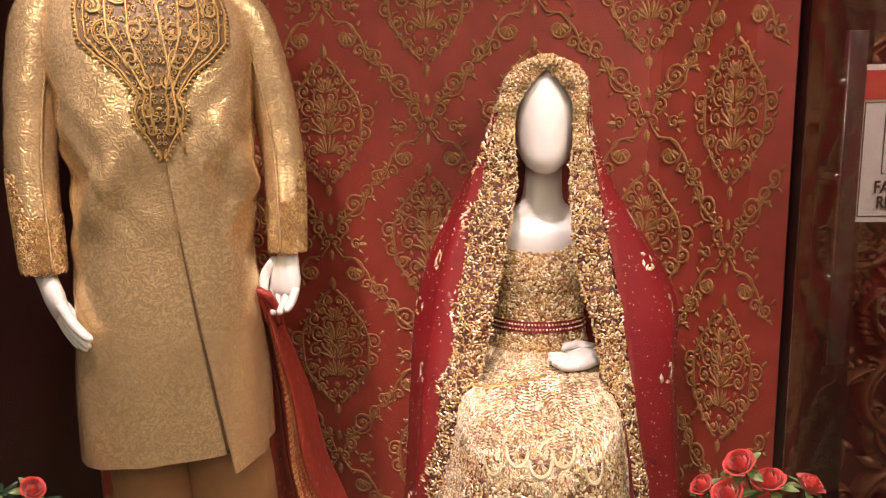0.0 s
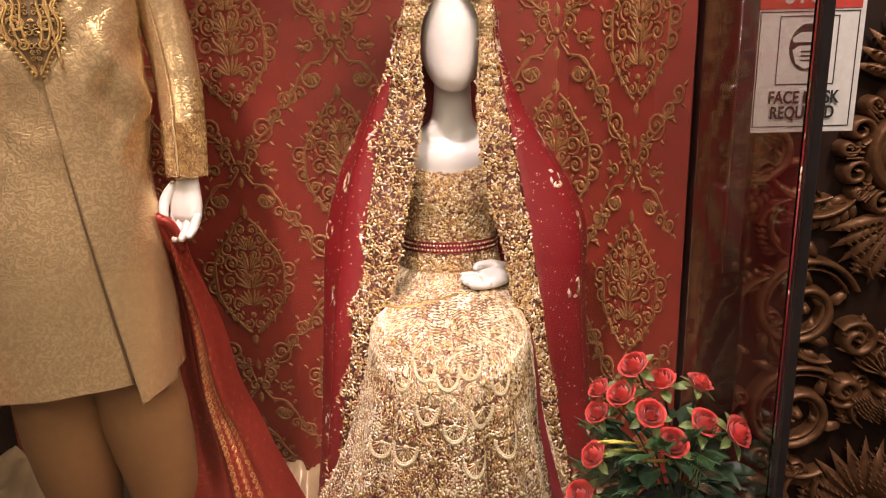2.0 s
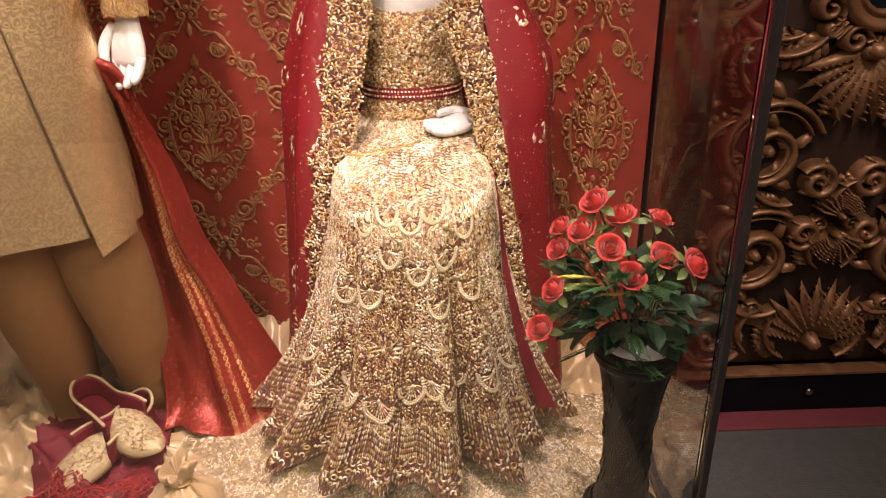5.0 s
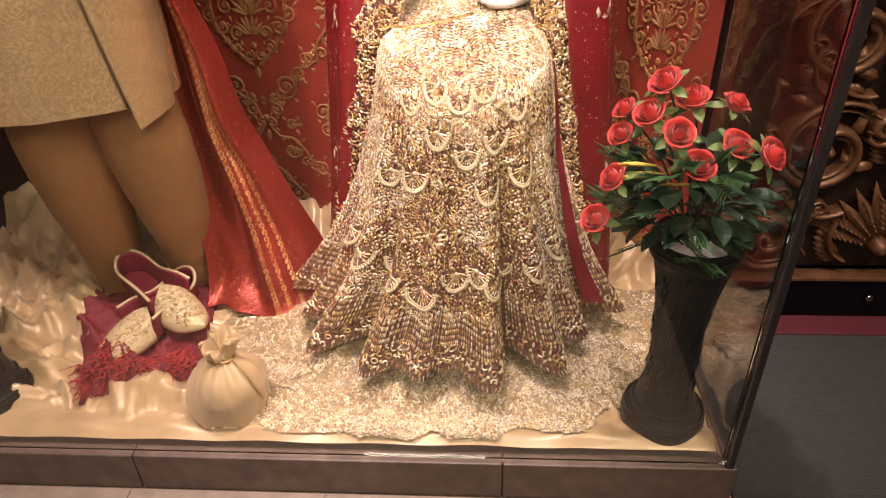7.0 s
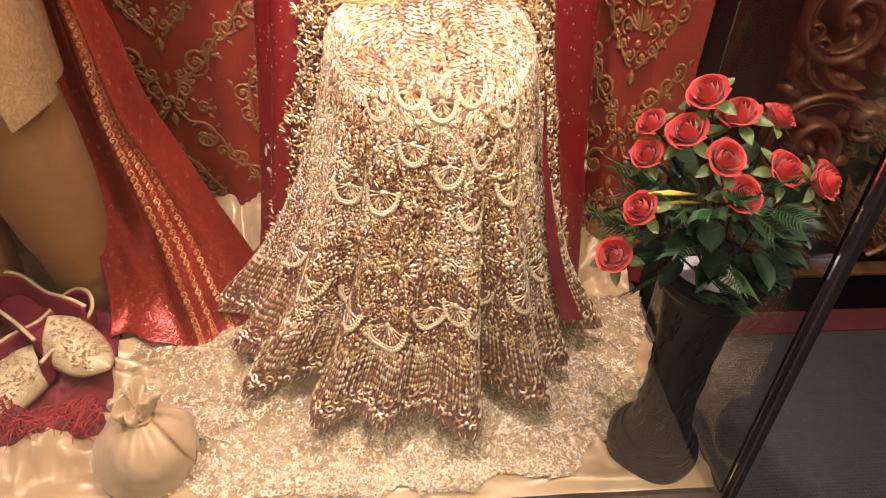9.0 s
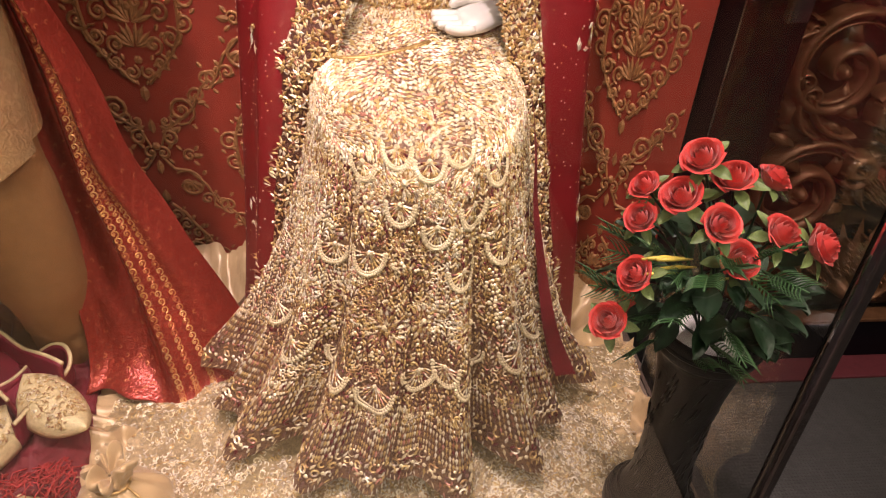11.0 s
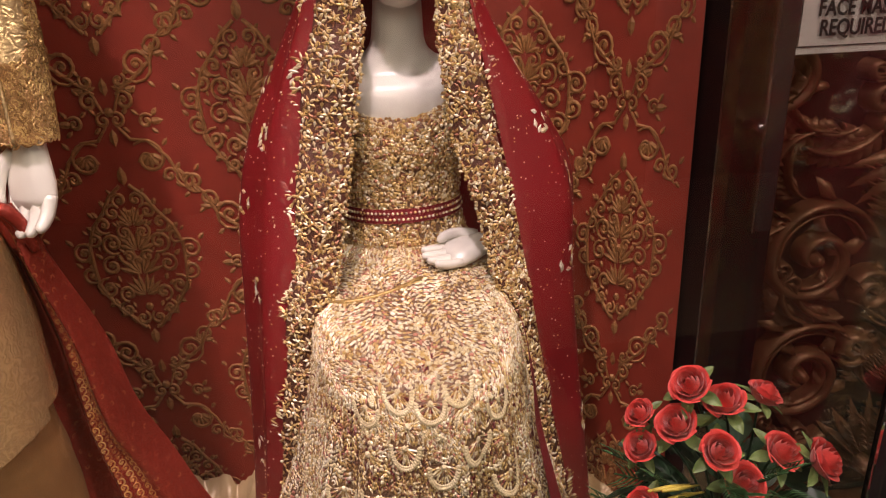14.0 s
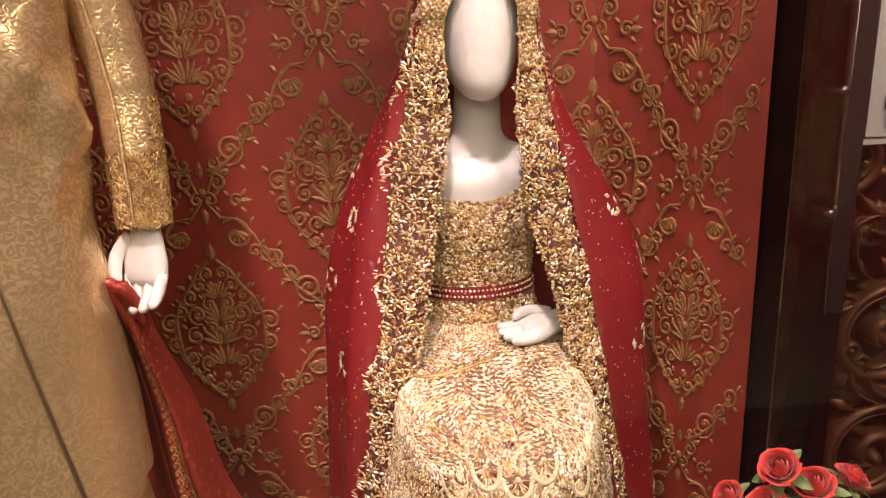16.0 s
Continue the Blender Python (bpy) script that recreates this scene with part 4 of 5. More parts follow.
def train_f(u, v):
    a, r = lerp_rows(EDGE, min(max(u, 0), 1))
    a = radians(a)
    wave = 0.022 * math.sin(u * 47) * v * v
    rr = 0.14 + (r + wave - 0.14) * v
    x, y = 0.0 + rr * math.cos(a), 1.375 + rr * math.sin(a)
    x, y = max(min(x, 0.512), -1.2), max(y, 0.988)
    lift = 0.13 * (1 - v) ** 1.6 * (0.8 + 0.35 * math.cos(u * 47)) + 0.030 * (0.5 + 0.5 * math.sin(u * 43 + 3 * v + 2 * noise.noise((u * 9, v * 2, 0.0)))) ** 2 * min(1.0, 1.6 * v) * (1.15 - v) + 0.006
    return x, y, PLAT + 0.013 + 0.45 * (cloth_z(x, y) - PLAT) + lift


train = thing("bridal_train", "pale gold embroidered net train spread over the platform", "train")
tr = part("train_cloth", grid_mesh(train_f, 150, 34), M_TRAIN, train)
spots = []
for k in range(14000):
    u, v = rng.uniform(0.03, 0.99), math.sqrt(rng.uniform(0.16, 1))
    sz = rng.uniform(0.0024, 0.0038)
    q = rng.random()
    spots.append((u, min(v, 0.99), BEAD if q < 0.3 else (LEAFLET if q < 0.55 else CURL), sz * (0.8 if q < 0.3 else 1.9), sz * (0.8 if q < 0.3 else (0.9 if q < 0.55 else 1.9)), sz * 0.7, rng.uniform(0, 6.3)))
OUT = lambda p: np.array((0, -0.2, 1.0))
tagged(part("beadwork", scatter(train_f, spots), M_BEAD_TRAIN, train, "cream and gold bead embroidery", False), kind="stuff")

# ---- satin cloth over the platform ----
cloth = thing("satin_cloth", "crumpled champagne satin cloth covering the display platform", "cloth")
part("cloth_sheet", grid_mesh(lambda u, v: (-1.235 + 1.745 * u, 0.982 + 0.72 * v, cloth_z(-1.235 + 1.745 * u, 0.982 + 0.72 * v)), 230, 110), M_SATIN, cloth)


# ---- red brocade stole held by the groom ----
STOLE = [(1.005, -0.565, -0.530, 1.385), (0.955, -0.582, -0.512, 1.39), (0.90, -0.580, -0.502, 1.40), (0.75, -0.590, -0.468, 1.42), (0.60, -0.592, -0.440, 1.425), (0.47, -0.590, -0.390, 1.43), (0.32, -0.582, -0.326, 1.41), (0.20, -0.580, -0.268, 1.38), (0.165, -0.585, -0.244, 1.34)]


def stole_f(u, v):
    z, xl, xr, y = lerp_rows(STOLE, v)
    amp = 0.012 + 0.026 * v
    fold = math.sin(u * 8.5 + 2.2 * v + 0.8) + 0.45 * math.sin(u * 19 - 3 * v) + 0.5 * noise.noise((u * 3, v * 7, 1.0))
    slump = max(0.0, v - 0.72) / 0.28
    return xl + (xr - xl) * u, y - amp * fold * (1 - 0.3 * slump) - 0.04 * slump * math.sin(math.pi * u), z + 0.022 * slump * math.sin(u * 9 + 2 * noise.noise((u * 4, 0, 2.0))) * (1 - 0.6 * slump)


stole = thing("brocade_stole", "red and gold brocade stole hanging from the mannequin's hand", "stole")
sc = part("stole_cloth", grid_mesh(stole_f, 60, 90), M_BROCADE, stole)
sc.modifiers.new("thick", "SOLIDIFY").thickness = -0.003
spots = []
OUT = lambda p: np.array((0, -1.0, 0.1))
for k in range(78):
    v = 0.03 + 0.96 * k / 78
    for j, u in enumerate((0.56, 0.635, 0.71)):
        spots.append((u, v + 0.006 * (j % 2), RING, 0.0078, 0.0078, 0.002, 0))
        spots.append((u, v + 0.006 * (j % 2), BEAD, 0.0025, 0.0025, 0.0012, 0))
ground = []
for k in range(56):
    for j in range(13):
        u, v = 0.03 + 0.94 * (j + 0.5 * (k % 2)) / 13, 0.03 + 0.95 * k / 56
        ground.append((u, v, CURL, 0.0042 + 0.001 * v, 0.0042 + 0.001 * v, 0.0006, 0.5 * k))
tagged(part("gold_motifs", scatter(stole_f, spots, 0.0005), M_BEAD_COPPER, stole, "woven gold rings", False), kind="stuff")
tagged(part("woven_figures", scatter(stole_f, ground, 0.0005), M_BEAD_RED, stole, "small copper-red woven figures", False), kind="stuff")
for k, (dx, dz) in enumerate(((0.0, 0.0), (0.012, -0.006), (-0.012, -0.004))):
    part("stole_fold", tube(smooth_path([(-0.575 + dx, 1.385, 0.94 + dz), (-0.565 + dx, 1.372, 0.99 + dz), (-0.548 + dx, 1.366, 1.008 + dz), (-0.530 + dx, 1.372, 0.985 + dz), (-0.525 + dx, 1.385, 0.94 + dz)], 16), [0.007 + 0.004 * math.sin(math.pi * q / 16) for q in range(17)], 10), M_BROCADE, stole)

# ---- coat: front flap, embroidery, cuffs ----
OUT = lambda p: np.array((0, -1.0, 0.0))


def coat_surface(x, z, lift):
    """The front of the coat at x, z."""
    v = min(max((1.665 - z) / (1.665 - 0.70), 0), 1)
    for _ in range(5):
        zz = lerp_rows(COAT, v)[0]
        v = min(max(v + (zz - z) / 0.965, 0), 1)
    _, cx, cy, rx, ry = lerp_rows(COAT, v)
    s_ = min(0.999, abs((x - cx) / rx))
    a = math.asin(s_ ** (1 / 0.8))
    return x, cy - ry * math.cos(a) ** 0.8 - lift, z


def flap_f(u, v):
    z = 1.285 - v * 0.605
    xl = -0.668 + 0.083 * v ** 1.2
    xr = -0.655 + 0.145 * min(1.0, 2.2 * v) ** 0.8
    w = max(0.0, (u - 0.06) / 0.94)
    zz = z - (0.022 * v ** 6) * (1 - u)
    x, y, _ = coat_surface(xl + (xr - xl) * w, max(z, 0.703), 0.0012 + (0.012 * (1 - w) ** 1.5 * min(1.0, 5 * v) if u > 0.03 else 0.0))
    return x, y, zz


part("front_flap", grid_mesh(flap_f, 18, 40), M_COAT, coat, "overlapping front edge")
# a dark strip laid beside the flap paints the shade of the slit
part("slit_shade", grid_mesh(lambda u, v: (lambda p: (p[0], p[1], p[2]))(coat_surface(flap_f(0, v)[0] - 0.009 * v * (1 - u) - 0.001, max(1.285 - v * 0.6, 0.702), 0.0015)), 2, 40), M_SHADOWCLOTH, coat, "dark strip painting the shade in the front slit")
part("collar", body_loft([(1.70, -0.68, 1.36, 0.062, 0.06), (1.67, -0.68, 1.36, 0.064, 0.062), (1.64, -0.68, 1.36, 0.075, 0.066)]), M_COAT, coat)


PANEL = [(1.655, 0.100), (1.56, 0.128), (1.50, 0.125), (1.472, 0.100), (1.445, 0.066), (1.400, 0.034), (1.376, 0.046), (1.352, 0.042), (1.325, 0.022), (1.285, 0.001)]


def panel_half(z):
    return float(np.interp(z, [p[0] for p in PANEL[::-1]], [p[1] for p in PANEL[::-1]]))


def coat_panel():
    """Scroll embroidery of the chest, narrowing to a point."""
    g = []
    h, w = 0.0058, 0.0019
    edge = [(panel_half(z), z) for z in np.linspace(1.288, 1.645, 46)]
    for k in (1.0, 0.90, 0.62, 0.34):
        g.append(ribbon([(x * k, z + 0.008 * (1 - k)) for x, z in edge if k > 0.95 or z > 1.33], w * 1.25, h * 1.15, False))
    for x, z in edge:
        g.append(blob(x + 0.0035, z - 0.002, 0.0040, h * 1.1))
    for x, z, r, st in ((0.060, 1.585, 0.036, -1.0), (0.030, 1.520, 0.024, 2.0), (0.078, 1.515, 0.028, -2.0), (0.028, 1.600, 0.020, 1.0), (0.100, 1.560, 0.018, 0.5), (0.040, 1.465, 0.022, 1.2), (0.018, 1.425, 0.014, 2.0), (0.022, 1.372, 0.015, 0.0), (0.016, 1.338, 0.010, 1.0)):
        g.append(ribbon(spiral(x, z, r, 1.7, st, 1, 26), w, h))
        g.append(ribbon(spiral(x, z, r * 0.84, 1.5, st + 0.3, 1, 22), w * 0.7, h * 0.8))
    z = 1.296
    while z < 1.645:
        half = panel_half(z)
        for q in range(max(1, int(half / 0.0115))):
            x = (q + 0.5) * 0.0115 + rng.uniform(-0.002, 0.002)
            if rng.random() < 0.6:
                g.append(ribbon(spiral(x, z, rng.uniform(0.0045, 0.0066), 1.25, rng.uniform(0, 6), rng.choice((-1, 1)), 8), w * 0.75, h * 0.8))
            else:
                g.append(petal(x, z, rng.uniform(0, 6), 0.011, 0.006, h * 0.8))
        z += 0.0105
    return mirrored(join(*g))


part("chest_backing", grid_mesh(lambda u, v: coat_surface(-0.672 + (2 * u - 1) * panel_half(1.287 + 0.358 * v), 1.287 + 0.358 * v, 0.0022), 24, 60), M_OLIVE, coat, "dark olive ground of the embroidery")
cv, cf = coat_panel()
part("chest_embroidery", ([coat_surface(-0.672 + a, b, h + 0.002) for a, b, h in cv], cf), M_GOLD, coat, "raised antique gold scroll embroidery", False)
part("button_line", tube([coat_surface(-0.672 + 0.002 * k, 1.63 - 0.0175 * k, 0.006) for k in range(20)], 0.0025, 6), M_GOLD, coat)
for arm, sgn in ((ARM_L, -1), (ARM_R, 1)):
    pts = smooth_path(arm, 40)

    def sleeve_f(u, v, pts=pts):
        x, y, z = lerp_rows(pts, 0.5 + 0.5 * v)
        r = (0.056 - 0.018 * (0.5 + 0.5 * v)) * 1.03
        return x + r * math.sin(u), y - r * math.cos(u), z
    spots = []
    for k in range(2600):
        v = rng.uniform(0.22, 1.0)
        edge = 1.5 if v > 0.55 else 0.20 + 1.2 * (v - 0.22)
        u = rng.uniform(-1.6, 1.6)
        if v < 0.55 and not (0.9 - edge < u * sgn < 0.9 + edge * 0.7):
            continue
        q = rng.random()
        sz = rng.uniform(0.0032, 0.0052)
        spots.append((u, v, CURL if q < 0.55 else LEAFLET, sz * 1.5, sz * (1.5 if q < 0.55 else 0.7), sz * 0.7, rng.uniform(0, 6.3)))
    OUT = lambda p, pts=pts: np.array((p[0] - pts[30][0], p[1] - pts[30][1], 0))
    tagged(part("cuff_embroidery", scatter(sleeve_f, spots), M_BEAD_CUFF, coat, "gold thread cuff embroidery", False), kind="stuff")
    part("sleeve_seam", tube([(x + sgn * -0.028 * (1 - 0.3 * k / 40), y - 0.054 * (1 - 0.33 * k / 40), z) for k, (x, y, z) in enumerate(pts)], 0.003, 6), M_COAT, coat)

# ---- carved door beside the window ----
structure("door_rail", box(0.645, 2.6, 1.53, 1.57, 0.0, 0.122, 0.003), M_BLACK, "black bottom rail of the carved door")
structure("trim_gilt", box(0.645, 2.6, 1.526, 1.57, 0.122, 0.132, 0.002), M_CARVED, "thin gilt strip above the black rail")
door = structure("door_1", box(0.645, 2.6, 1.585, 1.62, 0.132, 2.58), M_DOORBACK, "tall carved wooden door with bronzed scrollwork")
for bx in (1.045, 1.75):
    part("bolt", tube([(bx, 1.531, 0.072), (bx, 1.522, 0.072), (bx, 1.519, 0.072)], [0.010, 0.010, 0.006], 12), M_STEEL, door, "small steel bolt")


def carve(mesh, cx, cz, depth=1.0, y=1.583):
    return [(cx + a, y - h * depth, cz + b) for a, b, h in mesh[0]], mesh[1]


def acanthus(x, y, ang, length, h, n=5):
    """A curling leaf: overlapping lobes along a bent rib, with a scrolled tip."""
    g = []
    rib = []
    for k in range(10):
        t_ = k / 9
        a = ang + 0.9 * t_
        rib.append((x + length * 1.25 * t_ * math.cos(a), y + length * 1.25 * t_ * math.sin(a)))
    g.append(ribbon(rib, length * 0.07, h * 1.2))
    for k in range(1, 9):
        px_, py_ = rib[k]
        a = ang + 1.1 * k / 9
        for sd in (1, -1):
            g.append(petal(px_, py_, a + sd * 0.75, length * (0.46 - 0.03 * k), length * 0.22, h * (1.0 - 0.04 * k)))
    ex, ey = rib[-1]
    g.append(ribbon(spiral(ex, ey, length * 0.20, 1.3, ang, 1, 16), length * 0.06, h))
    return join(*g)


def fan(x, y, ang, length, h, n=9, spread=2.3):
    g = []
    for k in range(n):
        a = ang + (k / (n - 1) - 0.5) * spread
        l = length * (1 - 0.13 * abs(k - (n - 1) / 2) / ((n - 1) / 2))
        g.append(petal(x, y, a, l, length * 0.20, h))
        for q in range(6):
            r = l * (0.35 + 0.09 * q)
            g.append(blob(x + r * math.cos(a), y + r * math.sin(a), 0.0045, h * 1.25))
    g.append(blob(x, y, length * 0.16, h * 1.4))
    return join(*g)


def big_scroll(cx, cy, r, start, sign, h):
    p = spiral(cx, cy, r, 1.55, start, sign, 40, 0.14)
    g = [ribbon(p, 0.013, h), ribbon(spiral(cx, cy, r * 0.84, 1.45, start, sign, 40, 0.14), 0.006, h * 0.8), blob(cx, cy, r * 0.16, h * 1.2)]
    for k in (4, 9, 14, 19, 24, 29):
        x, y = p[k]
        a = start + sign * 1.55 * 2 * math.pi * k / 40
        g.append(petal(x, y, a + sign * 0.9, r * 0.55, r * 0.26, h * 0.9))
        g.append(petal(x, y, a + math.pi - sign * 0.6, r * 0.38, r * 0.20, h * 0.8))
    return join(*g)


CX = 1.035
H = 0.045
half = []
for cx, cy, r, st, sg in ((0.195, 0.730, 0.125, 2.8, -1), (0.185, 0.465, 0.125, 2.2, -1), (0.063, 0.650, 0.046, 0.6, 1), (0.075, 0.520, 0.040, -0.4, -1), (0.265, 0.235, 0.090, -2.6, 1), (0.31, 1.10, 0.10, 2.2, -1), (0.385, 0.60, 0.075, 0.4, 1), (0.385, 0.86, 0.070, 0.8, -1), (0.26, 1.42, 0.11, -0.6, 1), (0.26, 1.75, 0.11, 2.6, -1), (0.26, 2.1, 0.11, -0.6, 1)):
    half.append(("scroll", big_scroll(cx, cy, r, st, sg, H)))
for x, y, a, l, n in ((0.10, 1.00, -1.15, 0.13, 5), (0.12, 0.60, -0.3, 0.11, 4), (0.20, 0.595, 0.2, 0.10, 4), (0.02, 0.57, 1.2, 0.08, 4), (0.03, 0.43, 0.6, 0.09, 4), (0.34, 0.70, 1.2, 0.10, 5), (0.16, 0.99, -0.5, 0.12, 5), (0.31, 0.93, 1.8, 0.10, 4), (0.11, 0.31, -0.6, 0.12, 5), (0.33, 0.38, 0.8, 0.10, 5), (0.07, 0.17, 0.3, 0.10, 4), (0.17, 0.19, 0.7, 0.10, 4), (0.24, 0.86, 0.4, 0.09, 4), (0.05, 0.80, 0.9, 0.08, 4), (0.32, 0.18, 0.5, 0.11, 4), (0.18, 1.25, 0.5, 0.12, 5), (0.17, 1.58, 0.8, 0.12, 5), (0.22, 1.17, -0.4, 0.09, 4)):
    half.append(("acanthus_leaf", acanthus(x, y, a, l, H * 0.8, n)))
for name, mesh in half:
    for sx in (1, -1):
        m2 = ([(sx * a, b, c) for a, b, c in mesh[0]], mesh[1])
        part(name, carve(m2, CX, 0.0), M_CARVED, door)
for y, a, l in ((0.950, -math.pi / 2, 0.185), (1.235, math.pi / 2, 0.17), (0.215, math.pi / 2, 0.18), (0.52, -math.pi / 2, 0.09), (0.57, math.pi / 2, 0.07), (1.55, math.pi / 2, 0.17), (1.95, math.pi / 2, 0.17)):
    part("palmette", carve(fan(0, y, a, l, H * 1.1, 11, 2.6), CX, 0.0), M_CARVED, door)
part("palmette", carve(fan(-0.33, 1.115, math.pi / 2 + 0.5, 0.15, H * 0.8), CX, 0.0), M_CARVED, door)
# round mirror with its scrolled frame
MC = (CX, 1.56, 1.086)
ringm = lathe([(0.050, 0.0), (0.052, 0.020), (0.060, 0.026), (0.068, 0.018), (0.074, 0.028), (0.088, 0.034), (0.097, 0.022), (0.099, 0.0)], n=48)
part("mirror_frame", ([(MC[0] + a, 1.562 - c, MC[2] + b) for a, b, c in ringm[0]], ringm[1]), M_CARVED, door, "round bronzed moulding")
disc = lathe([(0.0, 0.0), (0.03, 0.0), (0.052, 0.0)], n=40)
part("mirror_glass", ([(MC[0] + a, 1.555 - c, MC[2] + b) for a, b, c in disc[0]], disc[1]), M_MIRROR, door, "small round mirror with a blue reflection put into its colour")
g = []
for k in range(8):
    a = k * math.pi / 4 + math.pi / 8
    g += [ribbon(spiral(0.122 * math.cos(a), 0.122 * math.sin(a), 0.032, 1.4, a + 2.2, 1, 20), 0.010, H), ribbon(spiral(0.135 * math.cos(a + 0.32), 0.135 * math.sin(a + 0.32), 0.022, 1.3, a - 2, -1, 18), 0.008, H)]
    for q in (-0.012, 0.0, 0.012):
        a2 = k * math.pi / 4
        c_, s_ = math.cos(a2), math.sin(a2)
        g.append(ribbon([(0.105 * c_ - q * s_, 0.105 * s_ + q * c_), (0.125 * c_ - q * s_, 0.125 * s_ + q * c_), (0.142 * c_ - q * s_, 0.142 * s_ + q * c_)], 0.005, H, False))
part("mirror_scrolls", carve(join(*g), MC[0], MC[2]), M_CARVED, door, "carved scrolls round the mirror")

# ---- handle and notice ----
handle = thing("door_handle", "long vertical smoked steel handle on standoffs", "handle", (0.60, 1.37, 0.875))
part("bar", box(-0.016, 0.016, -0.006, 0.006, 0.0, 0.62, 0.003), M_SMOKED, handle)
part("bar_edge", box(-0.0185, -0.0165, -0.009, 0.009, 0.0, 0.62), M_STEEL, handle, "bright steel edge")
for z in (0.17, 0.36, 0.53):
    part("standoff", tube([(-0.024, 0.045, z), (-0.024, 0.0, z), (-0.024, -0.006, z), (-0.024, -0.010, z)], [0.006, 0.0075, 0.0075, 0.004], 12), M_STEEL, handle)

sign = thing("mask_notice", "white printed notice with red heading beside the door handle", "sign", (0.708, 1.372, 1.150))
W2, HH = 0.098, 0.285
part("card", box(-W2, W2, 0.0, 0.003, 0.0, HH), M_WHITE, sign, "", False)
part("heading", box(-W2 + 0.008, W2 - 0.008, -0.0015, 0.0, HH - 0.062, HH - 0.010), M_SIGNRED, sign, "red heading bar", False)


def words(text, x, z, size, material, depth=-0.003):
    cu = bpy.data.curves.new("lettering", "FONT")
    cu.body, cu.size, cu.align_x, cu.extrude, cu.offset = text, size, "CENTER", 0.0004, 0.0007
    ob = new("lettering", cu)
    me = bpy.data.meshes.new_from_object(ob)
    bpy.data.objects.remove(ob)
    me.materials.append(material)
    ob = new("lettering", me)
    ob.parent = sign
    ob.matrix_basis = pose(x, depth, z, 90, 0, 0) @ Matrix.Diagonal((0.86, 1.12, 1, 1))


words("STOP", 0, HH - 0.052, 0.046, M_WHITE)
words("FACE MASK", 0, 0.054, 0.0285, M_INK)
words("REQUIRED", 0, 0.026, 0.0285, M_INK)


def outline(x0, x1, z0, z1, w):
    for a in ((x0, x1, z0, z0 + w), (x0, x1, z1 - w, z1), (x0, x0 + w, z0 + w, z1 - w), (x1 - w, x1, z0 + w, z1 - w)):
        part("printed_line", box(a[0], a[1], -0.0012, 0.0, a[2], a[3]), M_INK, sign, "", False)


outline(-W2 + 0.010, W2 - 0.010, 0.010, HH - 0.066, 0.0015)
outline(-0.052, 0.052, 0.088, HH - 0.074, 0.0015)
icon = lambda pts, d: ([(x, -0.0012 - d, z) for x, z in pts], [tuple(range(len(pts)))])
oval = [(0.032 * math.cos(a), 0.155 + 0.042 * math.sin(a)) for a in np.linspace(0, 2 * math.pi, 24, endpoint=False)]
part("icon", icon(oval, 0), M_INK, sign, "black printed symbol", False)
part("icon_mask", icon([(-0.026, 0.150), (-0.014, 0.158), (0.014, 0.158), (0.026, 0.150), (0.018, 0.126), (0.0, 0.116), (-0.018, 0.126)], 0.0008), M_WHITE, sign, "", False)
part("icon_band", icon([(-0.028, 0.172), (-0.012, 0.182), (0.012, 0.182), (0.028, 0.172), (0.024, 0.164), (-0.024, 0.164)], 0.0008), M_WHITE, sign, "", False)
for z in (0.146, 0.138, 0.130):
    part("icon_fold", box(-0.010, 0.010, -0.0028, -0.0021, z, z + 0.003), M_INK, sign, "", False)

# ---- vases with roses ----
VASE = [(0.0, 0.0), (0.074, 0.0), (0.079, 0.008), (0.079, 0.030), (0.073, 0.038), (0.066, 0.044), (0.056, 0.066), (0.048, 0.10), (0.0445, 0.15), (0.0445, 0.20), (0.047, 0.26), (0.053, 0.32), (0.061, 0.365), (0.066, 0.385), (0.0745, 0.398), (0.0745, 0.425), (0.066, 0.427), (0.062, 0.40), (0.0, 0.392)]


def rose_mesh():
    out = []
    for ring, (n, rad, tall, open_, close) in enumerate(((2, 0.0060, 0.041, 0.0, 0.42), (3, 0.0110, 0.0405, 0.001, 0.30), (3, 0.0160, 0.038, 0.004, 0.16), (4, 0.0212, 0.034, 0.011, 0.04), (5, 0.0252, 0.029, 0.019, 0.0))):
        for k in range(n):
            a0 = 2 * math.pi * (k / n) + ring * 1.9

            def f(u, v, a0=a0, n=n, rad=rad, tall=tall, open_=open_, close=close):
                w = (2 * math.pi / n) * 0.74
                a = a0 + (u - 0.5) * 2 * w * (0.45 + 0.55 * math.sin(math.pi * (0.15 + 0.55 * v)))
                swirl = 0.0022 * (u - 0.5) * 2
                r = (rad + swirl) * (0.30 + 0.70 * min(1.0, 1.7 * v) ** 0.6) * (1 - close * v ** 2.2) + open_ * 0.42 * v ** 4
                z = tall * v * (1 - 0.16 * (2 * u - 1) ** 4) - open_ * 0.30 * v ** 5 + 0.0014 * math.sin(8 * u + a0 * 2) * v * v
                return r * math.cos(a), r * math.sin(a), z
            out.append(grid_mesh(f, 7, 7))
    out.append(ball((0, 0, 0.020), (0.0055, 0.0055, 0.017), 10, 7))
    return join(*out)


def leaf_mesh(length, width, bend):
    f = lambda u, v: ((u - 0.5) * 2 * width * math.sin(math.pi * (0.04 + 0.93 * v)) ** 0.8, v * length, -bend * v * v * length + 0.3 * width * abs(2 * u - 1) + 0.04 * width * math.sin(14 * v))
    return grid_mesh(f, 4, 7)


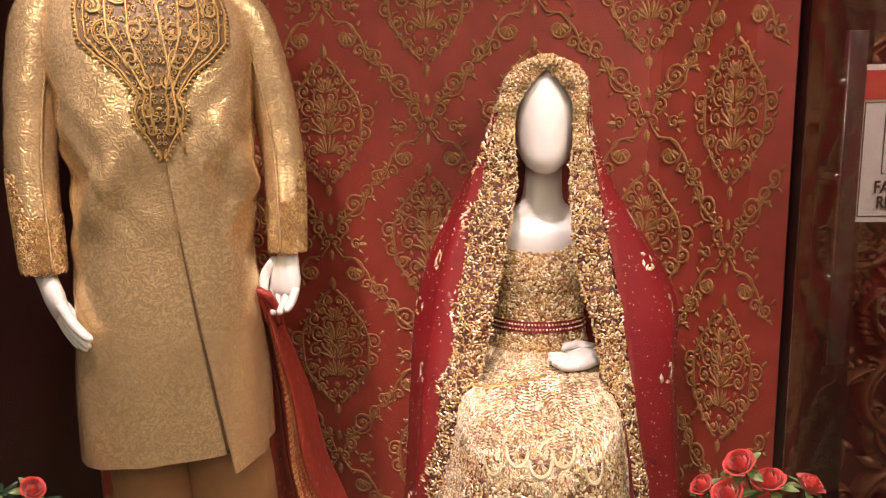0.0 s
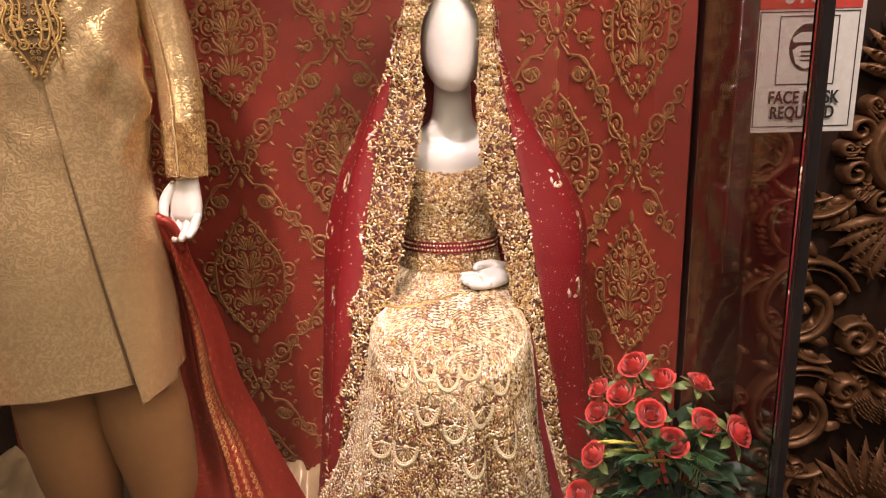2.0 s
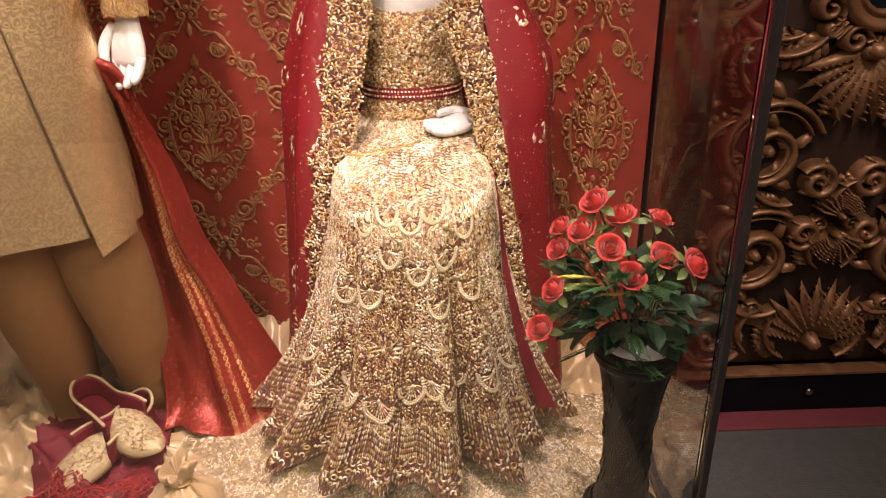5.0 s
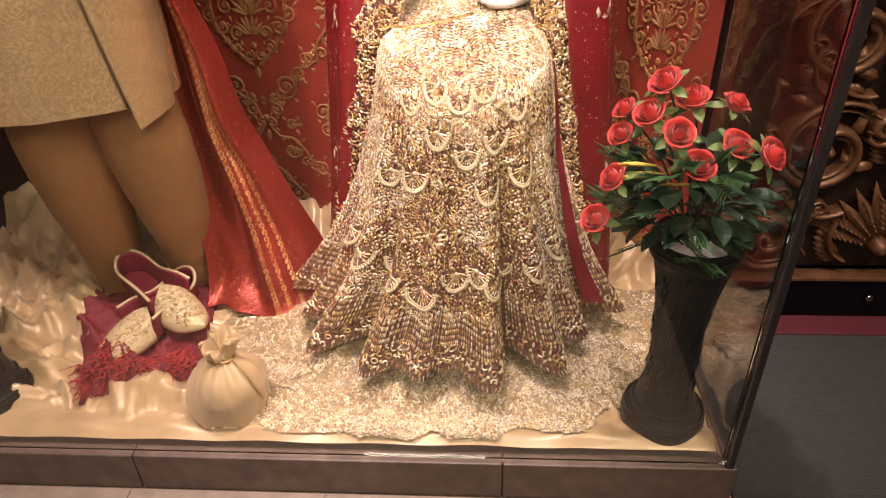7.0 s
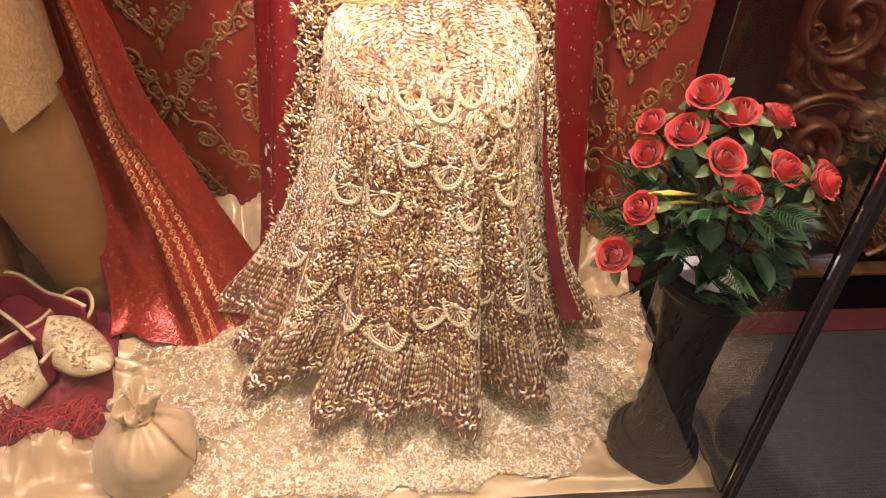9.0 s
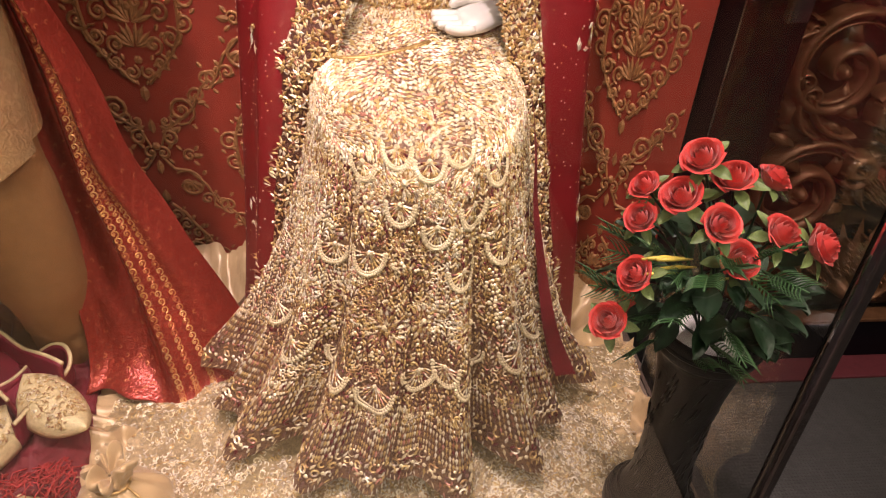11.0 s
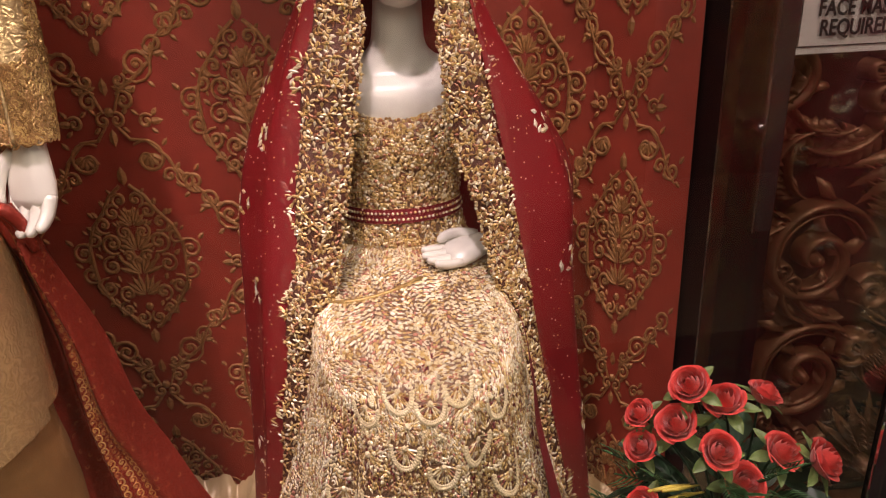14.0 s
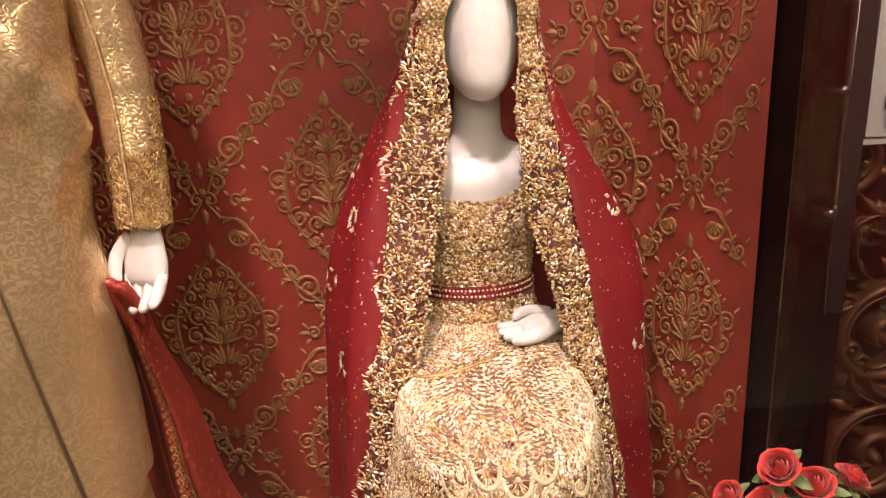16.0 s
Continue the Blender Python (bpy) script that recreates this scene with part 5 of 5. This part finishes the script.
def shared(name, verts_faces, material):
    me = bpy.data.meshes.new(name)
    me.from_pydata([tuple(map(float, q)) for q in verts_faces[0]], [], verts_faces[1])
    me.materials.append(material)
    me.shade_smooth()
    return me


ROSE, LEAF, SEPAL = shared("rose", rose_mesh(), M_ROSE), shared("leaf", leaf_mesh(0.062, 0.017, 0.30), M_LEAF), shared("sepal", leaf_mesh(0.022, 0.006, 0.4), M_SEPAL)
SPRIG = shared("fern_sprig", join(*[tube([(0, 0.006 * k, 0), (sx * 0.010, 0.006 * k + 0.010, 0.003), (sx * 0.017, 0.006 * k + 0.022, 0.002)], [0.0011, 0.0009, 0.0004], 4) for k in range(9) for sx in (-1, 1)], tube([(0, -0.02, 0), (0, 0.03, 0), (0, 0.062, 0)], 0.0012, 4)), M_LEAF2)
# bloom places from the vase's mouth, and which way each looks
BLOOMS = [(-0.089, -0.019, 0.305), (-0.050, -0.027, 0.279), (0.015, 0.008, 0.259), (-0.109, -0.034, 0.263), (-0.080, -0.066, 0.249), (0.007, -0.050, 0.222), (0.048, -0.063, 0.215), (-0.044, -0.064, 0.196), (-0.154, -0.066, 0.179), (-0.177, -0.066, 0.108), (-0.144, -0.016, 0.226), (-0.137, 0.004, 0.256)]


def set_piece(mesh, m, parent, name):
    ob = new(name, mesh)
    ob.parent = parent
    ob.matrix_basis = m
    return ob


def bouquet(vx, vy, spin, drop=0.0, lean=0.0):
    vz = PLAT + 0.014
    v = thing("flower_vase", "tall black carved wooden vase with flared foot", "vase", (vx, vy, vz), "pair of vases")
    part("vase_body", lathe(VASE), M_VASE, v)
    for z, r in ((0.412, 0.0750), (0.040, 0.0730), (0.058, 0.0600)):
        part("turned_ring", tube([(r * math.cos(a), r * math.sin(a), z) for a in np.linspace(0, 2 * math.pi, 41)], 0.0035, 6), M_VASE, v)
    grooves = []
    for k in range(90):
        a, z = rng.uniform(0, 6.28), rng.uniform(0.07, 0.36)
        r0 = np.interp(z, [p[1] for p in VASE[4:14]], [p[0] for p in VASE[4:14]])
        r1 = np.interp(z + 0.035, [p[1] for p in VASE[4:14]], [p[0] for p in VASE[4:14]])
        grooves.append(tube([(r0 * math.cos(a), r0 * math.sin(a), z), ((r0 + r1) / 2 * 1.012 * math.cos(a + 0.14), (r0 + r1) / 2 * 1.012 * math.sin(a + 0.14), z + 0.018), (r1 * math.cos(a + 0.2), r1 * math.sin(a + 0.2), z + 0.035)], [0.0005, 0.0022, 0.0005], 5))
    tagged(part("carved_strokes", join(*grooves), M_VASE, v, "shallow carved leaf strokes"), kind="stuff")
    b = thing("rose_bouquet", "red fabric roses with green leaves standing in the black vase", "flowers", (vx, vy, vz + 0.40), "pair of bouquets")
    part("foam", ball((0, 0, -0.002), (0.055, 0.055, 0.012)), M_WHITE, b, "pale foam block in the vase mouth")
    r2 = random.Random(int(spin * 10) + 3)
    for k, (x, y, z) in enumerate(BLOOMS):
        q = Vector((x, y, z - drop - 0.014))
        q.rotate(Euler((0, 0, spin)))
        q.x += lean
        d = (Vector(((q.x + 0.04) * 1.5, q.y * 1.0 - 0.05, 0.17)) + Vector((r2.uniform(-0.08, 0.08), r2.uniform(-0.05, 0.05), 0))).normalized()
        m = Matrix.Translation(q) @ d.to_track_quat("Z", "Y").to_matrix().to_4x4() @ pose(0, 0, 0, 0, 0, r2.uniform(0, 360)) @ Matrix.Scale(r2.uniform(0.68, 0.78) * (0.8 if k > 9 else 1.0), 4)
        rose = set_piece(ROSE, m, b, "rose")
        for j in range(5):
            a = j * 72 + r2.uniform(-10, 10)
            sp = set_piece(SEPAL, pose(0, 0, -0.002, -55, 0, 0), rose, "sepal")
            sp.matrix_basis = pose(0, 0, 0, 0, 0, a) @ pose(0, 0.012, 0.001, 12, 0, 0) @ Matrix.Scale(1.7, 4)
        part("stem", tube(smooth_path([(0.012 * math.cos(k), 0.012 * math.sin(k), 0.0), tuple(q * 0.55 + Vector((0, 0, 0.03))), tuple(q - d * 0.002)], 8), 0.0018, 6), M_LEAF, b)
    for k in range(92):
        a, t_ = r2.uniform(0, 6.28), r2.uniform(0.0, 1)
        z = 0.050 + (0.135 - 0.5 * drop) * t_
        r = 0.040 + 0.05 * math.sin(math.pi * (0.15 + 0.7 * t_)) * r2.uniform(0.6, 1.1)
        x, y = r * math.cos(a) - 0.045 * t_ - 0.01, r * math.sin(a) * 0.85 - 0.02 * t_
        set_piece(LEAF, Matrix.Translation((x, y, z)) @ pose(0, 0, 0, 0, 0, math.degrees(a) - 90 + r2.uniform(-30, 30)) @ pose(0, 0, 0, r2.uniform(-12, 45), r2.uniform(-40, 40), 0) @ Matrix.Scale(r2.uniform(0.6, 1.05), 4), b, "leaf")
    for k in range(26):
        a = r2.uniform(2.6, 5.2)
        z = r2.uniform(0.02, 0.20)
        r = r2.uniform(0.05, 0.10)
        set_piece(SPRIG, Matrix.Translation((r * math.cos(a) - 0.04, r * math.sin(a), z)) @ pose(0, 0, 0, 0, 0, math.degrees(a) - 90) @ pose(0, 0, 0, r2.uniform(-10, 50), r2.uniform(-60, 60), 0) @ Matrix.Scale(r2.uniform(0.8, 1.2), 4), b, "fern_sprig")
    for k in range(7):
        x, y, z = (-0.130 + r2.uniform(-0.012, 0.02), -0.055 + r2.uniform(-0.02, 0.01), 0.175 + r2.uniform(-0.008, 0.02)) if k < 5 else (-0.175 + 0.02 * k % 2, -0.06, 0.155)
        q = Vector((x, y, z - drop))
        q.rotate(Euler((0, 0, spin)))
        part("yellow_sprig", tube([tuple(q + Vector((0.03, 0.01, -0.008))), tuple(q), tuple(q + Vector((-0.022, -0.004, 0.002)))], [0.001, 0.003, 0.0016], 6), M_YELLOW, b, "small yellow flower spike")


bouquet(0.424, 1.067, 0.0)
bouquet(-0.965, 1.085, 0.4, 0.075, 0.055)

# ---- folded shawl, slippers, purse ----
def shawl_f(u, v):
    x = (-0.885 + 0.29 * u) * (1 - v) + (-0.765 + 0.235 * u) * v
    y = (1.46 + 0.03 * u) * (1 - v) + (1.055 + 0.07 * u) * v
    e = min(1.0, 9 * min(u, 1 - u, v * 1.2, (1 - v) * 1.6))
    z = (PLAT + 0.03) + 0.030 * e ** 0.5 + 0.006 * math.sin(u * 14 + v * 3) + 0.004 * math.sin(v * 31 + u * 2)
    return x, y, max(z, cloth_z(x, y) + 0.007)


shawl = thing("folded_shawl", "folded dark red shawl with a red fringe under the slippers", "shawl")
sh = part("shawl_cloth", grid_mesh(shawl_f, 40, 60), M_SHAWL, shawl)
sh.modifiers.new("thick", "SOLIDIFY").thickness = -0.012
fr = []
for k in range(420):
    u, v = rng.uniform(0.0, 1.0), rng.uniform(0.80, 0.98)
    p = Vector(shawl_f(u, v)) + Vector((0, 0, 0.002))
    q = p + Vector((rng.gauss(0, 0.010), rng.gauss(-0.012, 0.008), rng.uniform(0.0, 0.010)))
    e = q + Vector((rng.gauss(0, 0.010), rng.gauss(-0.010, 0.006), rng.uniform(-0.008, 0.002)))
    fr.append(tube([p, q, e], [0.0014, 0.0013, 0.0006], 4))
tagged(part("fringe", join(*fr), M_FRINGE, shawl, "bright red tangled fringe"), kind="stuff")
part("gold_edge", grid_mesh(lambda u, v: tuple(Vector(shawl_f(0.02 + 0.10 * u, 0.03 + 0.16 * v)) + Vector((0, 0, 0.004))), 6, 12), M_GOLD, shawl, "gold woven end")


def sole_half(v):
    """Half the width of the slipper at v of its length from the heel."""
    if v < 0.15:
        return 0.031 * math.sqrt(max(0.0, 1 - (1 - v / 0.15) ** 2))
    if v < 0.68:
        return 0.031 + 0.012 * math.sin((v - 0.15) / 0.53 * math.pi / 2) ** 2
    return 0.043 * max(0.0, 1 - ((v - 0.68) / 0.32) ** 2.2) ** 0.8


def slipper(m, label):
    """A pointed wedding slipper, heel at the origin, toe along y."""
    global OUT
    s_ = tagged(new("slipper"), label, "shoe", "pair of slippers")
    s_.matrix_basis = m
    L = 0.265
    rise = lambda v: 0.016 * max(0.0, (v - 0.8) / 0.2) ** 2 + 0.010 * max(0.0, 1 - v / 0.3)
    part("sole", grid_mesh(lambda u, v: ((u - 0.5) * 2 * sole_half(v) * 0.98, L * v, rise(v) + 0.002), 10, 40), M_INSOLE, s_, "dark red lined insole")

    def vamp(u, v):
        back = 0.60 - 0.13 * (1 - abs(2 * u - 1)) ** 1.6
        w = back + (1 - back) * v
        top = 0.050 * max(0.0, 1 - ((w - 0.45) / 0.56) ** 2.0) ** 0.6
        return -math.cos(math.pi * u) * sole_half(w) * 1.04, L * w, rise(w) + math.sin(math.pi * u) ** 0.8 * top
    part("vamp", grid_mesh(vamp, 22, 24), M_VAMP, s_, "cream embroidered toe").modifiers.new("thick", "SOLIDIFY").thickness = 0.002
    OUT = lambda q: np.array((q[0], 0.02, 0.08))
    sp = [(rng.uniform(0.2, 0.8), rng.uniform(0.05, 0.8), CURL if k % 3 else LEAFLET, 0.0034, 0.0026, 0.0015, rng.uniform(0, 6)) for k in range(300)]
    tagged(part("toe_embroidery", scatter(vamp, sp, 0.002), M_BEAD_GOLD, s_, "gold thread on the toe", False), kind="stuff")

    def quarter(u, v):
        a = 2 * u - 1
        if abs(a) < 0.40:
            q = a / 0.40 * math.pi / 2
            x, y = 0.033 * math.sin(q), 0.033 - 0.037 * math.cos(q)
        else:
            y = 0.033 + (abs(a) - 0.40) / 0.60 * 0.125
            x = math.copysign(max(0.033, sole_half(y / L) * 1.02), a)
        return x * (1 + 0.10 * v), y, rise(max(0.0, y / L)) + (0.056 - 0.016 * math.sin(math.pi * min(1, abs(a) * 1.1)) ** 2) * v
    part("quarter", grid_mesh(quarter, 40, 6), M_INSOLE, s_, "dark red back and sides").modifiers.new("thick", "SOLIDIFY").thickness = 0.005
    part("piping", tube([quarter(k / 48, 1.0) for k in range(49)], 0.0035, 6), M_VAMP, s_, "cream edge piping")
    return s_


slipper(pose(-0.628, 1.385, 0.180, 0, 0, 159) @ Matrix.Scale(1.08, 4), "dark red slipper with cream embroidered pointed toe")
slipper(pose(-0.770, 1.380, 0.228, -7, 0, -125) @ Matrix.Scale(1.08, 4), "dark red slipper resting across its pair, cream toe")

PURSE = [(0.0, 0.0), (0.055, 0.0), (0.068, 0.012), (0.076, 0.045), (0.076, 0.085), (0.062, 0.120), (0.034, 0.145), (0.022, 0.153), (0.024, 0.162), (0.028, 0.176), (0.030, 0.188), (0.024, 0.190), (0.012, 0.178), (0.003, 0.168)]


def purse_f(u, v):
    r, z = lerp_rows(PURSE, v)
    a = 2 * math.pi * u
    ca, sa = math.cos(a), math.sin(a)
    high = min(1, max(0, (z - 0.085) / 0.06))
    k = 1 + 0.15 * noise.noise((ca * 1.3, sa * 1.3, z * 14)) + (0.16 * noise.noise((ca * 4.5, sa * 4.5, z * 6)) + 0.05 * math.cos(11 * a + 2 * math.sin(a))) * high
    k += 0.10 * abs(noise.noise((ca * 2.5 + z * 20, sa * 2.5, z * 25)))
    if z > 0.158:
        k += (0.26 * math.cos(4 * a + 0.6) + 0.22 * math.cos(9 * a)) * min(1, (z - 0.158) / 0.02)
    return r * k * ca, r * k * sa * 0.92, z + (0.010 * math.cos(3 * a + 1) + 0.005 * math.cos(8 * a) if z > 0.17 else 0.004 * noise.noise((ca * 3, sa * 3, 5.0)) * high)


purse = thing("drawstring_purse", "champagne satin drawstring purse with beaded foot on the cloth", "purse", (-0.437, 1.062, PLAT + 0.012))
part("bag", grid_mesh(purse_f, 72, 60, True), M_SATIN, purse)
part("drawcord", tube([(0.025 * math.cos(a), 0.024 * math.sin(a), 0.1535 + 0.002 * math.sin(3 * a)) for a in np.linspace(0, 6.283, 30)], 0.0028, 6), M_GOLD, purse, "twisted gold cord")
part("drawcord_tail", tube(smooth_path([(0.024, -0.010, 0.152), (0.045, -0.025, 0.145), (0.066, -0.035, 0.11), (0.078, -0.03, 0.07)], 10), 0.002, 6), M_GOLD, purse)
OUT = lambda p: np.array((p[0], p[1], 0.0))
tagged(part("beaded_foot", scatter(purse_f, [(k / 60, v, BEAD, 0.0034, 0.0034, 0.003, 0) for k in range(60) for v in (0.10, 0.14, 0.18)]), M_BEAD_GOLD, purse, "rows of gold beads", False), kind="stuff")

# pale fabric by the wall behind the trousers, made as a flat slab
tagged(part("flat_backcloth", box(-0.935, -0.690, 1.600, 1.612, PLAT + 0.012, 0.300, 0.002), M_BACKCLOTH), "pale fabric behind the trousers, modelled as a flat slab", "board")

# ---- plinth blocks and floor tiles ----
for x0, x1 in ((-1.31, -0.62), (-0.618, 0.108), (0.11, 0.548)):
    part("stone_block", box(x0, x1, 0.953, 0.990, 0.002, 0.099, 0.003), M_STONE, plinth, "", False)
tile = box(-0.198, 0.198, -0.198, 0.198, 0.0, 0.004, 0.0015)
tile_mesh = bpy.data.meshes.new("floor_tile")
tile.to_mesh(tile_mesh)
tile.free()
tile_mesh.materials.append(M_TILE)
for i in range(5):
    for j in range(6):
        t_ob = new("floor_tile", tile_mesh)
        t_ob.parent = floor_ob
        t_ob.matrix_basis = pose(0.358 - 0.4 * i, 0.752 - 0.4 * j, 0.0005)

# a white paper tag at the end of the stole
tagged(part("paper_tag", box(-0.612, -0.566, 1.440, 1.442, PLAT + 0.020, PLAT + 0.085), M_WHITE), "small white paper tag beside the stole's end", "tag")
